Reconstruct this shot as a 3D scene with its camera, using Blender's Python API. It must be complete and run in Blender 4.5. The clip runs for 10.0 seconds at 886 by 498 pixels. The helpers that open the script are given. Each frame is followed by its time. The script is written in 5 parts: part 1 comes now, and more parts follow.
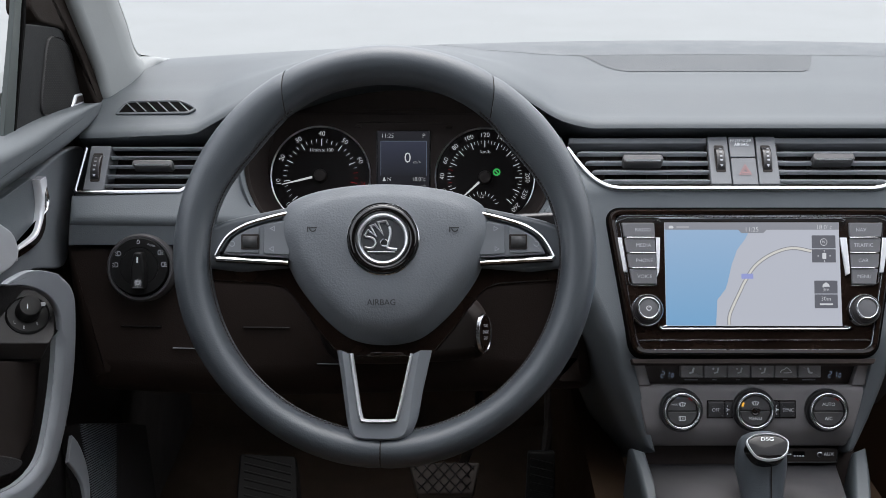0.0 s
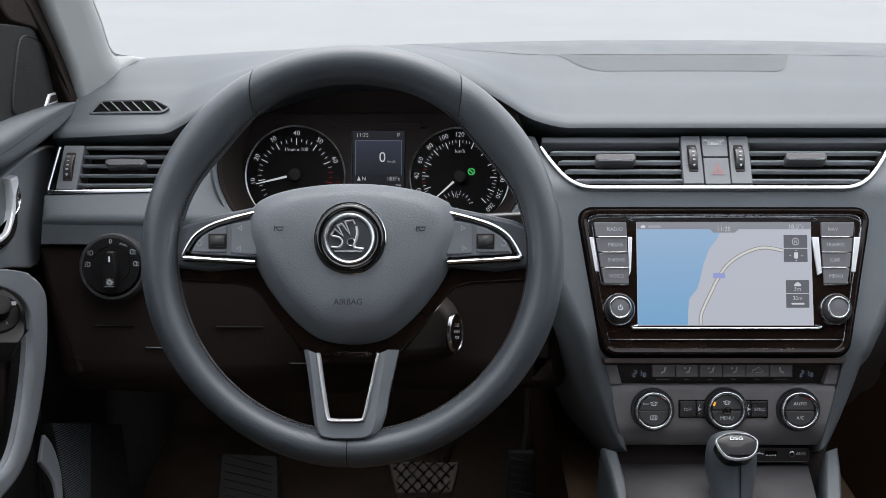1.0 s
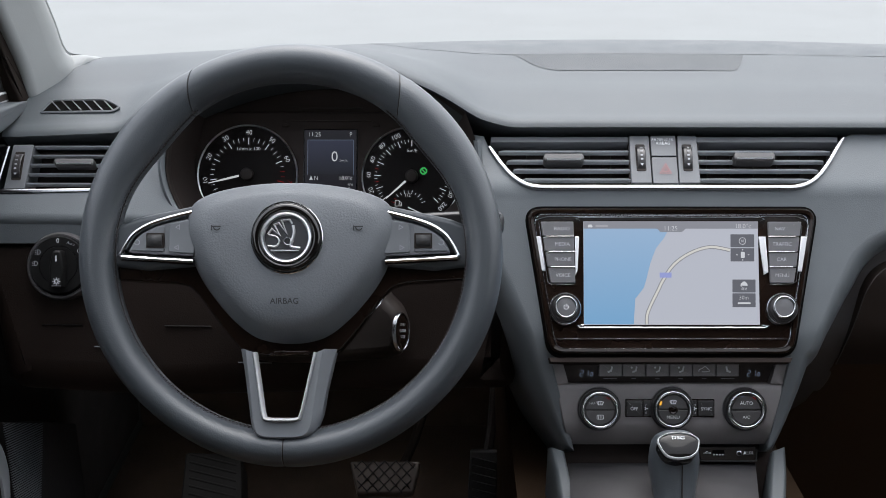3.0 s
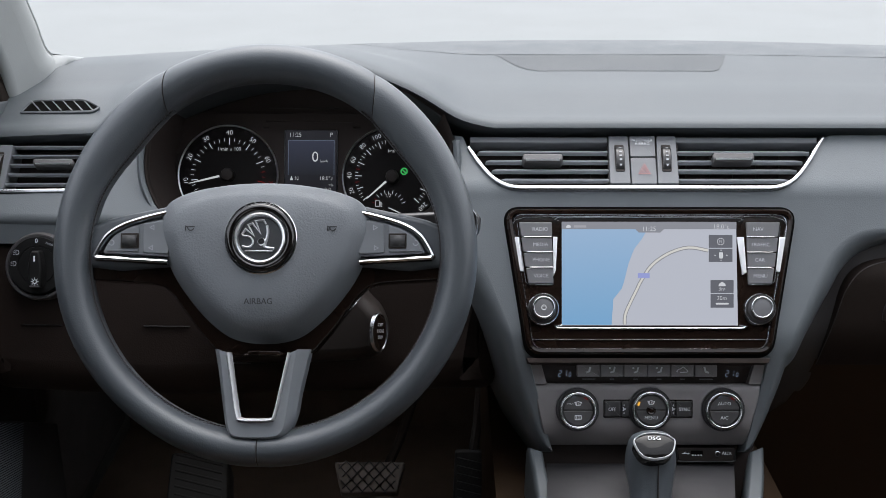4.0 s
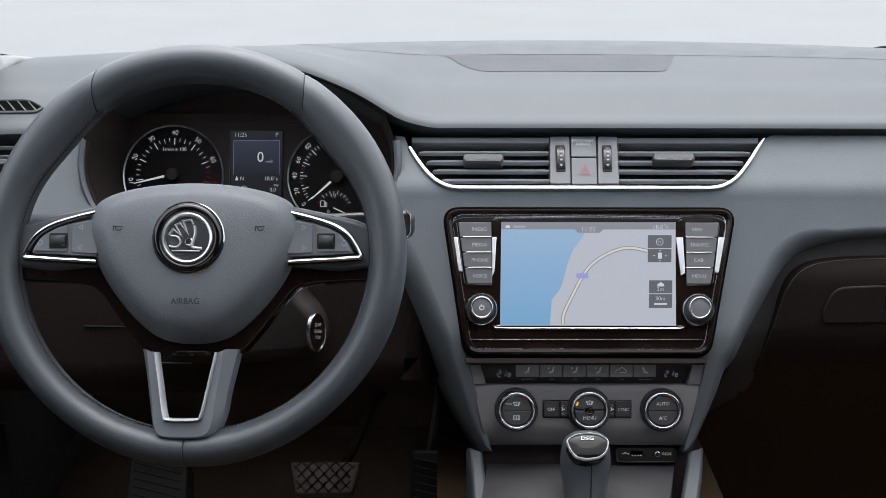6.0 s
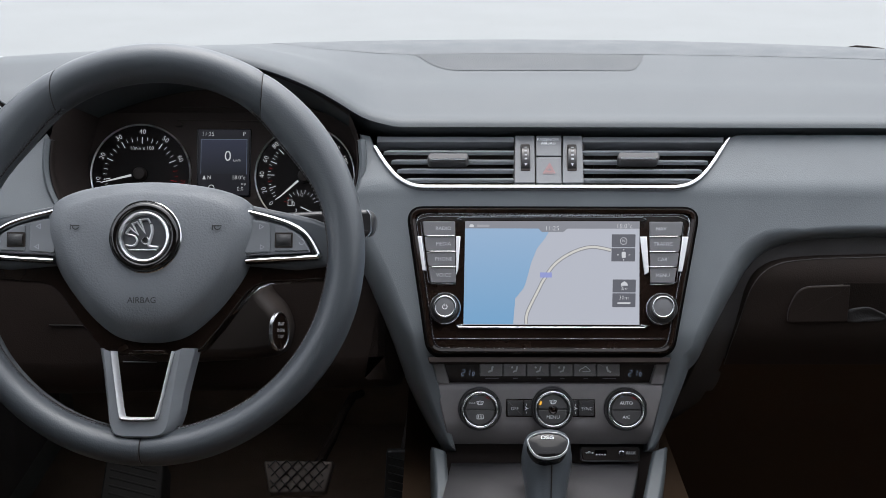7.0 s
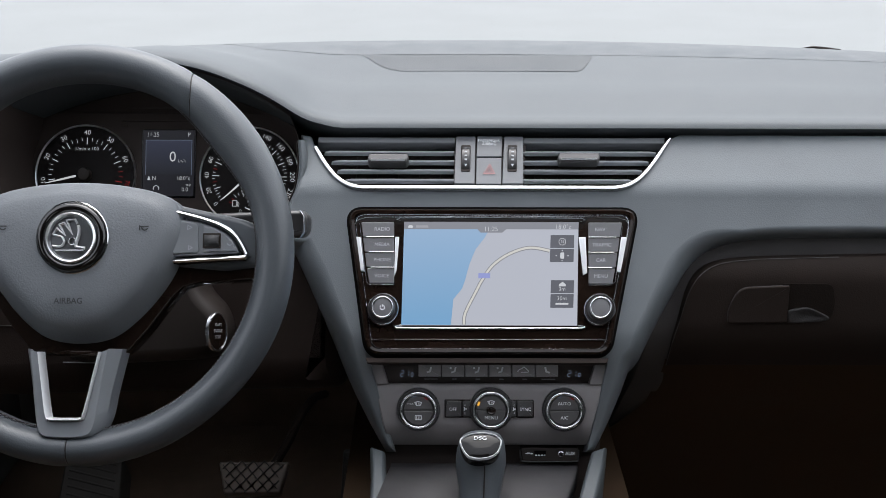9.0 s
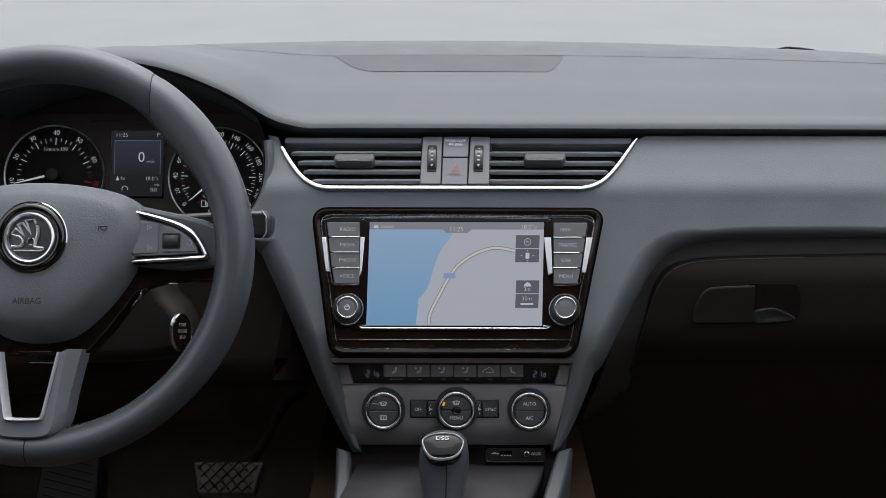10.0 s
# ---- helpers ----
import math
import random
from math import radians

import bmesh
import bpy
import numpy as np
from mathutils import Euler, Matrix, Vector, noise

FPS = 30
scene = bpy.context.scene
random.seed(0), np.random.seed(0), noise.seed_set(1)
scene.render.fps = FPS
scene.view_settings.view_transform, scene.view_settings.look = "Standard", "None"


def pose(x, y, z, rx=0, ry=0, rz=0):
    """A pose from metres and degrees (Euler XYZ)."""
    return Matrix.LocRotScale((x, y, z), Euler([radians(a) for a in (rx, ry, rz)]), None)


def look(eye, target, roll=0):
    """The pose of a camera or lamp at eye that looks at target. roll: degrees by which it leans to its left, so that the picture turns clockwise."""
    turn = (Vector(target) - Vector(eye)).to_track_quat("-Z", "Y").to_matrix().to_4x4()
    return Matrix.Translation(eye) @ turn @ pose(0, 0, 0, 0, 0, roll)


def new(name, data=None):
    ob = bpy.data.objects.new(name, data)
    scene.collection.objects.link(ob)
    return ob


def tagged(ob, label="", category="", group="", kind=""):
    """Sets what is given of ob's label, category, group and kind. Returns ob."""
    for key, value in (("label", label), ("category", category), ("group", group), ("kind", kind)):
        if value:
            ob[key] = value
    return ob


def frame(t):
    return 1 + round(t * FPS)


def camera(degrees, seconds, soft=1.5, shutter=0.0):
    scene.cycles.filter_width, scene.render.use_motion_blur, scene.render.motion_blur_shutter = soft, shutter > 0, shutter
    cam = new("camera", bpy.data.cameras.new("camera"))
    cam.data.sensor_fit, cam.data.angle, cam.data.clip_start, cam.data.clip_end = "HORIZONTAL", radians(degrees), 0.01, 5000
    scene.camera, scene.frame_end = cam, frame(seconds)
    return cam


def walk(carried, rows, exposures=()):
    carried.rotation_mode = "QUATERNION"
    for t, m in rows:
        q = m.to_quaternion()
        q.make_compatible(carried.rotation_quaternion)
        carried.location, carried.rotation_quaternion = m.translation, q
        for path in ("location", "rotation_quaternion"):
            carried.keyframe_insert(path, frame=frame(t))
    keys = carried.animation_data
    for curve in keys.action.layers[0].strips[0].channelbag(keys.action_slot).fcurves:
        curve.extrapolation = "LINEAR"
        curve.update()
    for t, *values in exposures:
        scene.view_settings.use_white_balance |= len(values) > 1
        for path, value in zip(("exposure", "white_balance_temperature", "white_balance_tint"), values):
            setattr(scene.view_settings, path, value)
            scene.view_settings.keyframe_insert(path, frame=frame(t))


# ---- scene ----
cam = camera(42.8, 10.0, soft=0.85)
SLIDE, EYE, TILT = 0.297, 1.15, -20.0
# seconds, share of the slide, ahead, up, yaw, pitch, roll
ROWS = [
    (0.0, 0.0, 0.0, 0.0, 0.0, 0.0, -0.0),
    (0.5, 0.0433, -0.0004, -0.0005, -0.0, 0.0, -0.02),
    (1.0, 0.092, -0.0007, -0.0005, -0.05, -0.02, -0.01),
    (1.5, 0.1393, -0.001, -0.0005, -0.06, -0.04, -0.02),
    (2.0, 0.1797, -0.0013, -0.0007, -0.08, -0.03, -0.03),
    (2.5, 0.2262, -0.0016, -0.0015, -0.09, -0.04, -0.03),
    (4.0, 0.3475, -0.0023, -0.0007, -0.04, -0.03, -0.06),
    (4.5, 0.3858, -0.0025, 0.0003, -0.03, -0.05, -0.08),
    (5.0, 0.4383, -0.003, -0.0003, -0.045, -0.02, -0.08),
    (6.5, 0.6152, -0.0036, -0.0021, -0.05, 0.0, -0.09),
    (7.0, 0.6762, -0.0037, -0.002, -0.07, -0.04, -0.11),
    (7.5, 0.7315, -0.0042, -0.0026, -0.08, -0.02, -0.1),
    (8.0, 0.7851, -0.004, -0.0021, -0.07, -0.03, -0.12),
    (8.5, 0.8286, -0.0047, -0.0027, -0.08, 0.0, -0.12),
    (9.0, 0.8845, -0.0051, -0.002, -0.08, -0.0, -0.12),
    (9.5, 0.9383, -0.0057, -0.0021, -0.08, 0.01, -0.12),
    (10.0, 0.9999, -0.0064, -0.0038, -0.12, 0.04, -0.11),
]
EXPOSURES = [(0.0, 0.80), (9.85, 0.80), (10.0, 0.36)]
walk(cam, [(t, pose(0, 0, EYE, TILT, 0, 0) @ pose(SLIDE * x, SLIDE * y, SLIDE * z, 90 + pitch, roll, yaw)) for t, x, y, z, yaw, pitch, roll in ROWS], EXPOSURES)

# ---- daylight: a pale overcast sky with a wide, weak sun ----
world = bpy.data.worlds.new("world")
scene.world = world
world.use_nodes = True
wn, wl = world.node_tree.nodes, world.node_tree.links
sky = wn.new("ShaderNodeTexSky")
sky.sky_type, sky.sun_disc = "NISHITA", False
sky.sun_elevation, sky.sun_rotation = radians(68), radians(8)
grey = wn.new("ShaderNodeHueSaturation")
grey.inputs["Saturation"].default_value = 0.22
wl.new(sky.outputs["Color"], grey.inputs["Color"])
# an overcast sky is three times as bright overhead as at the horizon
way, part_z, lift, veil = wn.new("ShaderNodeTexCoord"), wn.new("ShaderNodeSeparateXYZ"), wn.new("ShaderNodeMapRange"), wn.new("ShaderNodeVectorMath")
wl.new(way.outputs["Generated"], part_z.inputs["Vector"])
wl.new(part_z.outputs["Z"], lift.inputs["Value"])
lift.inputs["To Min"].default_value, lift.inputs["To Max"].default_value = 0.8, 2.4
veil.operation = "SCALE"
wl.new(grey.outputs["Color"], veil.inputs[0])
wl.new(lift.outputs["Result"], veil.inputs["Scale"])
wl.new(veil.outputs["Vector"], wn["Background"].inputs["Color"])
wn["Background"].inputs["Strength"].default_value = 0.19
sun = new("sun", bpy.data.lights.new("sun", "SUN"))
sun.data.energy, sun.data.angle, sun.data.color = 1.2, radians(60), (1.0, 0.98, 0.95)
sun.matrix_world = look((0, 0, 0), (-math.sin(radians(8)) * math.cos(radians(68)), -math.cos(radians(8)) * math.cos(radians(68)), -math.sin(radians(68))))

# ---- materials ----
def material(name, base, rough=0.5, metal=0.0, grain=0.0, grain_size=0.001, drift=0.12, coat=0.0, specular=0.5, blotch=0.05, voronoi=False):
    """A surface with a fine relief (grain, of grain_size metres) and a slow drift of colour and gloss."""
    m = bpy.data.materials.new(name)
    m.use_nodes = True
    n, k = m.node_tree.nodes, m.node_tree.links
    b = n["Principled BSDF"]
    b.inputs["Metallic"].default_value, b.inputs["Coat Weight"].default_value = metal, coat
    b.inputs["Coat Roughness"].default_value = 0.05
    b.inputs["Specular IOR Level"].default_value = specular
    place = n.new("ShaderNodeTexCoord")
    slow = n.new("ShaderNodeTexNoise")
    slow.inputs["Scale"].default_value, slow.inputs["Detail"].default_value = 1 / blotch, 4
    k.new(place.outputs["Object"], slow.inputs["Vector"])
    ramp = n.new("ShaderNodeMapRange")
    ramp.inputs["From Min"].default_value, ramp.inputs["From Max"].default_value = 0.3, 0.7
    ramp.inputs["To Min"].default_value, ramp.inputs["To Max"].default_value = 1 - drift, 1 + drift
    k.new(slow.outputs["Fac"], ramp.inputs["Value"])
    tone = n.new("ShaderNodeVectorMath")
    tone.operation = "SCALE"
    tone.inputs[0].default_value = base
    k.new(ramp.outputs["Result"], tone.inputs["Scale"])
    k.new(tone.outputs["Vector"], b.inputs["Base Color"])
    gloss = n.new("ShaderNodeMath")
    gloss.operation = "MULTIPLY"
    gloss.inputs[1].default_value = rough
    k.new(ramp.outputs["Result"], gloss.inputs[0])
    k.new(gloss.outputs["Value"], b.inputs["Roughness"])
    if grain:
        if voronoi:
            fine = n.new("ShaderNodeTexVoronoi")
            fine.feature = "SMOOTH_F1"
            height = fine.outputs["Distance"]
        else:
            fine = n.new("ShaderNodeTexNoise")
            fine.inputs["Detail"].default_value = 3
            height = fine.outputs["Fac"]
        fine.inputs["Scale"].default_value = 1 / grain_size
        k.new(place.outputs["Object"], fine.inputs["Vector"])
        bump = n.new("ShaderNodeBump")
        bump.inputs["Strength"].default_value, bump.inputs["Distance"].default_value = grain, grain_size * 0.4
        k.new(height, bump.inputs["Height"])
        k.new(bump.outputs["Normal"], b.inputs["Normal"])
    return m


def glow(name, colour, strength=1.0, low=None):
    """A lit display. low: its colour at the lower edge, where it fades downwards."""
    m = bpy.data.materials.new(name)
    m.use_nodes = True
    n, k = m.node_tree.nodes, m.node_tree.links
    b = n["Principled BSDF"]
    b.inputs["Base Color"].default_value = (0.01, 0.01, 0.012, 1)
    b.inputs["Roughness"].default_value = 0.25
    b.inputs["Specular IOR Level"].default_value = 0.2
    b.inputs["Emission Strength"].default_value = strength * 0.6
    b.inputs["Emission Color"].default_value = (*colour, 1)
    if low:
        place = n.new("ShaderNodeTexCoord")
        split = n.new("ShaderNodeSeparateXYZ")
        k.new(place.outputs["Generated"], split.inputs["Vector"])
        mix = n.new("ShaderNodeMix")
        mix.data_type = "RGBA"
        mix.inputs["A"].default_value, mix.inputs["B"].default_value = (*low, 1), (*colour, 1)
        k.new(split.outputs["Z"], mix.inputs["Factor"])
        k.new(mix.outputs["Result"], b.inputs["Emission Color"])
    return m


def clear_glass(name, tint=(1, 1, 1)):
    m = bpy.data.materials.new(name)
    m.use_nodes = True
    n, k = m.node_tree.nodes, m.node_tree.links
    n.remove(n["Principled BSDF"])
    see, shine, mix, fres = n.new("ShaderNodeBsdfTransparent"), n.new("ShaderNodeBsdfGlossy"), n.new("ShaderNodeMixShader"), n.new("ShaderNodeFresnel")
    see.inputs["Color"].default_value = (*tint, 1)
    shine.inputs["Roughness"].default_value = 0.02
    fres.inputs["IOR"].default_value = 1.003
    k.new(fres.outputs["Fac"], mix.inputs["Fac"])
    k.new(see.outputs["BSDF"], mix.inputs[1])
    k.new(shine.outputs["BSDF"], mix.inputs[2])
    k.new(mix.outputs["Shader"], n["Material Output"].inputs["Surface"])
    return m


SOFT = material("soft_touch_dash", (0.055, 0.0635, 0.07), 0.55, drift=0.04, grain=0.22, grain_size=0.0013, voronoi=True)
FASCIA = material("grained_grey_plastic", (0.112, 0.125, 0.134), 0.48, drift=0.06, grain=0.25, grain_size=0.0011, voronoi=True)
DARKFASCIA = material("grained_dark_plastic", (0.021, 0.0195, 0.0193), 0.58, specular=0.3, grain=0.45, grain_size=0.0014, voronoi=True)
BODYGREY = material("grey_green_body", (0.085, 0.093, 0.09), 0.5, drift=0.05)
DOORSOFT = material("soft_door_trim", (0.064, 0.073, 0.079), 0.52, drift=0.05, grain=0.25, grain_size=0.0013, voronoi=True)
LEATHER = material("dark_leather", (0.053, 0.0605, 0.069), 0.42, drift=0.06, specular=0.62, grain=0.25, grain_size=0.0012, voronoi=True)
COVER = material("grained_airbag_plastic", (0.134, 0.145, 0.157), 0.5, grain=0.5, grain_size=0.0017)
SATIN = material("satin_grey_plastic", (0.15, 0.16, 0.172), 0.4, grain=0.1, grain_size=0.0006)
CLIMATE = material("warm_grey_plastic", (0.2, 0.186, 0.188), 0.45, grain=0.15, grain_size=0.0007)
# BLACK, PIANO, PITCH and KNEE_BLACK are raised and browned in place of veiling glare
BLACK = material("matt_black_plastic", (0.0215, 0.0165, 0.0143), 0.55, specular=0.25, grain=0.15, grain_size=0.0008)
VENTGREY = material("vent_grey_plastic", (0.115, 0.121, 0.13), 0.38, grain=0.08, grain_size=0.0006)
PIANO = material("piano_black", (0.0115, 0.0071, 0.0053), 0.06, drift=0.3, specular=0.32)
CHROME = material("chrome", (0.58, 0.59, 0.60), 0.12, 1.0, drift=0.06)
DULL = material("satin_chrome", (0.55, 0.56, 0.58), 0.25, 1.0, drift=0.08)
KEY = material("grey_key_plastic", (0.13, 0.13, 0.136), 0.35, grain=0.08, grain_size=0.0005)
DARKKEY = material("dark_key_plastic", (0.03, 0.0285, 0.0295), 0.3, grain=0.05, grain_size=0.0005)
# foot rest rubber darkened to hold the footwell's shade
MATRUBBER = material("shade_black_rubber", (0.011, 0.0095, 0.0088), 0.7, grain=0.3, grain_size=0.0012)
PITCH = material("black_grained_plastic", (0.0125, 0.009, 0.0072), 0.75, specular=0.08, grain=0.4, grain_size=0.0014, voronoi=True)
SWITCHBLACK = material("matt_switch_black", (0.009, 0.0088, 0.0088), 0.5, specular=0.16, grain=0.05, grain_size=0.0005)
# brake pad grey is raised to make up for light missing at the pedals
TREAD = material("lifted_grey_rubber", (0.13, 0.108, 0.096), 0.6, grain=0.3, grain_size=0.0012)
CLIMATEKEY = material("pale_grey_key", (0.25, 0.235, 0.24), 0.4, grain=0.08, grain_size=0.0005)
RUBBER = material("black_rubber", (0.03, 0.03, 0.031), 0.6, grain=0.3, grain_size=0.0012)
# carpet brown is lifted for glare and light missing in the footwell
CARPET = material("dark_carpet", (0.105, 0.075, 0.055), 0.95, grain=1.0, grain_size=0.0025, drift=0.15, specular=0.1)
CLOTH = material("dark_liner", (0.045, 0.045, 0.045), 0.9, grain=0.5, grain_size=0.0015, specular=0.1)
PILLAR = material("pale_grey_trim", (0.25, 0.26, 0.258), 0.65, drift=0.05, grain=0.12, grain_size=0.0015)
TRAY = material("brown_grey_plastic", (0.043, 0.041, 0.043), 0.55, grain=0.3, grain_size=0.001)
THREAD = material("grey_thread", (0.1, 0.103, 0.11), 0.8)
PRINT = material("white_print", (0.78, 0.8, 0.82), 0.5, drift=0.03)
KEYPRINT = material("grey_print", (0.45, 0.46, 0.48), 0.5, drift=0.03)
FAINT = material("pale_print", (0.3, 0.31, 0.33), 0.5, drift=0.03)
EMBOSS = material("dark_print", (0.018, 0.019, 0.021), 0.5, drift=0.03)
REDPRINT = material("red_print", (0.34, 0.13, 0.13), 0.5, drift=0.03)
LIT = glow("lit_white", (0.8, 0.83, 0.86), 0.6)
LITBLUE = glow("lit_pale_blue", (0.4, 0.5, 0.7), 0.24)
LITRED = glow("lit_red", (0.5, 0.03, 0.03), 0.4)
LITGREEN = glow("lit_green", (0.05, 0.5, 0.12), 0.7)
LITAMBER = glow("lit_amber", (0.9, 0.45, 0.06), 0.9)
CONCRETE = material("pale_concrete", (0.188, 0.196, 0.196), 0.9, drift=0.07, blotch=0.7)
# glove box frame: darker than the fascia to hold shade; also its edge highlights
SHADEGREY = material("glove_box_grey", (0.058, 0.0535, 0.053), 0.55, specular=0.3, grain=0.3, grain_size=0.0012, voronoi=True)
SAILGREY = material("door_corner_grey", (0.0215, 0.022, 0.0225), 0.65, specular=0.08, grain=0.3, grain_size=0.0012, voronoi=True)
SILVER = material("satin_silver_plastic", (0.195, 0.207, 0.224), 0.35, drift=0.08)
# pale half-metal: bright reflections are put into its colour
TRIMBRIGHT = material("bright_trim", (0.62, 0.63, 0.65), 0.3, 0.5, drift=0.05)
STRIPGREY = material("demister_strip_grey", (0.05, 0.0578, 0.064), 0.55, grain=0.3, grain_size=0.0013, voronoi=True)
# brown that stands in for the shade low in the footwell
UNDERBROWN = material("footwell_shade_brown", (0.046, 0.0285, 0.0172), 0.8, specular=0.1, grain=0.3, grain_size=0.0015)
# lid colour also carries the shade that falls under the dashboard
LIDBLACK = material("glove_lid_shade_black", (0.0205, 0.0145, 0.0118), 0.65, specular=0.15, grain=0.3, grain_size=0.0013, voronoi=True)
# stands in for the shade inside gaps and slots; also the window seal
CAVITY = material("deep_black", (0.002, 0.0018, 0.0017), 0.9, specular=0.05)
# paler copy of the vent grey, makes up for light the slats lack
SLATGREY = material("lifted_slat_grey", (0.235, 0.248, 0.265), 0.35, grain=0.08, grain_size=0.0006)
STRIPMETAL = material("pale_satin_metal", (0.40, 0.41, 0.42), 0.2, 1.0, drift=0.06)
BRIGHT = material("brushed_bright_metal", (0.86, 0.87, 0.88), 0.34, 1.0, drift=0.05)
GEARBLACK = material("gloss_black_cap", (0.006, 0.0055, 0.0055), 0.06, specular=0.22)
KNEE_BLACK = material("dark_knee_plastic", (0.0215, 0.0148, 0.0122), 0.62, specular=0.15, grain=0.3, grain_size=0.0013, voronoi=True)
# HOUSING and DIALBLACK are lifted in place of haze on the cluster glass
HOUSING = material("warm_black_housing", (0.04, 0.031, 0.028), 0.65, specular=0.15, grain=0.15, grain_size=0.0008)
BADGEBLACK = material("gloss_black_ring", (0.006, 0.005, 0.0048), 0.05, specular=0.7)
DIALBLACK = material("dial_face", (0.0105, 0.0088, 0.0085), 0.7, specular=0.15)
KNOBGREY = material("knob_key_grey", (0.062, 0.06, 0.061), 0.4, grain=0.05, grain_size=0.0005)
# paler still, with the sky's reflection on chrome put into the colour
SATINBRIGHT = material("satin_bright_trim", (0.86, 0.87, 0.89), 0.22, 0.35, drift=0.03)
DISCGREY = material("grey_metal_disc", (0.2, 0.205, 0.215), 0.35, 1.0, drift=0.05)
FRAMEGREEN = material("green_grey_rubber", (0.034, 0.043, 0.041), 0.5, grain=0.1, grain_size=0.001)
GLASS = clear_glass("window_glass")


# ---- drawing sheets ----
# The cabin is placed to fit the camera's view, on plane sheets. A sheet has the view's 1568 x 882 units, and is seen
# square from a point x0 metres along the dashboard,
# 20 degrees from above; its plane is given by its distance at three marks of the sheet. w: metres out of the sheet.
VIEW = pose(0, 0, EYE, 90 + TILT, 0, 0)
F = 784 / math.tan(radians(21.4))


class Sheet:
    def __init__(self, x0, *marks, drop=0.0):
        rows = [list(m) for m in marks]
        if len(rows) == 1:
            rows.append([rows[0][0], rows[0][1] + 100, rows[0][2]])
        if len(rows) == 2:
            rows.append([rows[0][0] + 100, rows[0][1], rows[0][2]])
        a = np.array([[1, u, v] for u, v, d in rows], float)
        self.a, self.b, self.c = np.linalg.solve(a, np.array([1 / d for u, v, d in rows]))
        self.x0, self.drop = x0, drop
        n = Vector((-self.b * F, self.c * F, self.a + 784 * self.b + 441 * self.c))
        self.n = n.normalized()

    def depth(self, u, v):
        return 1 / (self.a + self.b * u + self.c * v)

    def __call__(self, u, v, w=0.0):
        d = self.depth(u, v)
        p = Vector(((u - 784) * d / F, (441 - v - self.drop) * d / F, -d)) + self.n * w
        p.x += self.x0
        return VIEW @ p

    def unit(self, u, v):
        return self.depth(u, v) / F


def view_point(u, v, d, x0=0.0):
    """A point d metres from the eye's plane at the sheet place (u, v)."""
    return VIEW @ Vector((x0 + (u - 784) * d / F, (441 - v) * d / F, -d))


# ---- outlines in sheet units ----
def rounded(pts, r, n=5):
    """A closed outline with its corners rounded; r: one radius or one for each corner."""
    out = []
    for i, p in enumerate(pts):
        a, b, c = Vector(pts[i - 1][:2]), Vector(p[:2]), Vector(pts[(i + 1) % len(pts)][:2])
        ri = r[i] if isinstance(r, (list, tuple)) else r
        if ri <= 0:
            out.append(tuple(b))
            continue
        la, lc = (a - b).length, (c - b).length
        pa, pc = b + (a - b) * min(ri / la, 0.49), b + (c - b) * min(ri / lc, 0.49)
        for j in range(n + 1):
            t = j / n
            out.append(tuple(pa * (1 - t) ** 2 + b * 2 * t * (1 - t) + pc * t * t))
    return out


def curve(pts, n=6, closed=False):
    """A smooth line through the points."""
    out, m = [], len(pts)
    for i in range(m if closed else m - 1):
        p = [Vector(pts[(i + j) % m] if closed else pts[min(max(i + j, 0), m - 1)]) for j in (-1, 0, 1, 2)]
        for k in range(n):
            t = k / n
            out.append(tuple(0.5 * (2 * p[1] + (p[2] - p[0]) * t + (2 * p[0] - 5 * p[1] + 4 * p[2] - p[3]) * t * t + (3 * p[1] - p[0] - 3 * p[2] + p[3]) * t ** 3)))
    if not closed:
        out.append(tuple(pts[-1]))
    return out


def box_line(u0, v0, u1, v1, r=0):
    return rounded([(u0, v0), (u1, v0), (u1, v1), (u0, v1)], r)


def mirrored(pts, axis):
    return [(2 * axis - u, v) for u, v in pts][::-1]


def side_ways(pts, closed=True):
    """The mitred normals of an outline, pointing inwards if it is closed."""
    m = len(pts)
    area = sum(pts[i][0] * pts[(i + 1) % m][1] - pts[(i + 1) % m][0] * pts[i][1] for i in range(m))
    sign = 1 if (area > 0 or not closed) else -1
    out = []
    for i in range(m):
        a = Vector(pts[i - 1]) if (closed or i > 0) else Vector(pts[0])
        b = Vector(pts[i])
        c = Vector(pts[(i + 1) % m]) if (closed or i < m - 1) else Vector(pts[-1])
        d1, d2 = b - a, c - b
        d1, d2 = (d1.normalized() if d1.length > 1e-9 else d2.normalized()), (d2.normalized() if d2.length > 1e-9 else d1.normalized())
        n1, n2 = Vector((-d1.y, d1.x)), Vector((-d2.y, d2.x))
        n = n1 + n2
        n = n.normalized() if n.length > 1e-6 else n1
        out.append(n * sign / max(n.dot(n1), 0.5))
    return out


def shrunk(pts, d):
    return [(p[0] + n.x * d, p[1] + n.y * d) for p, n in zip(pts, side_ways(pts))]


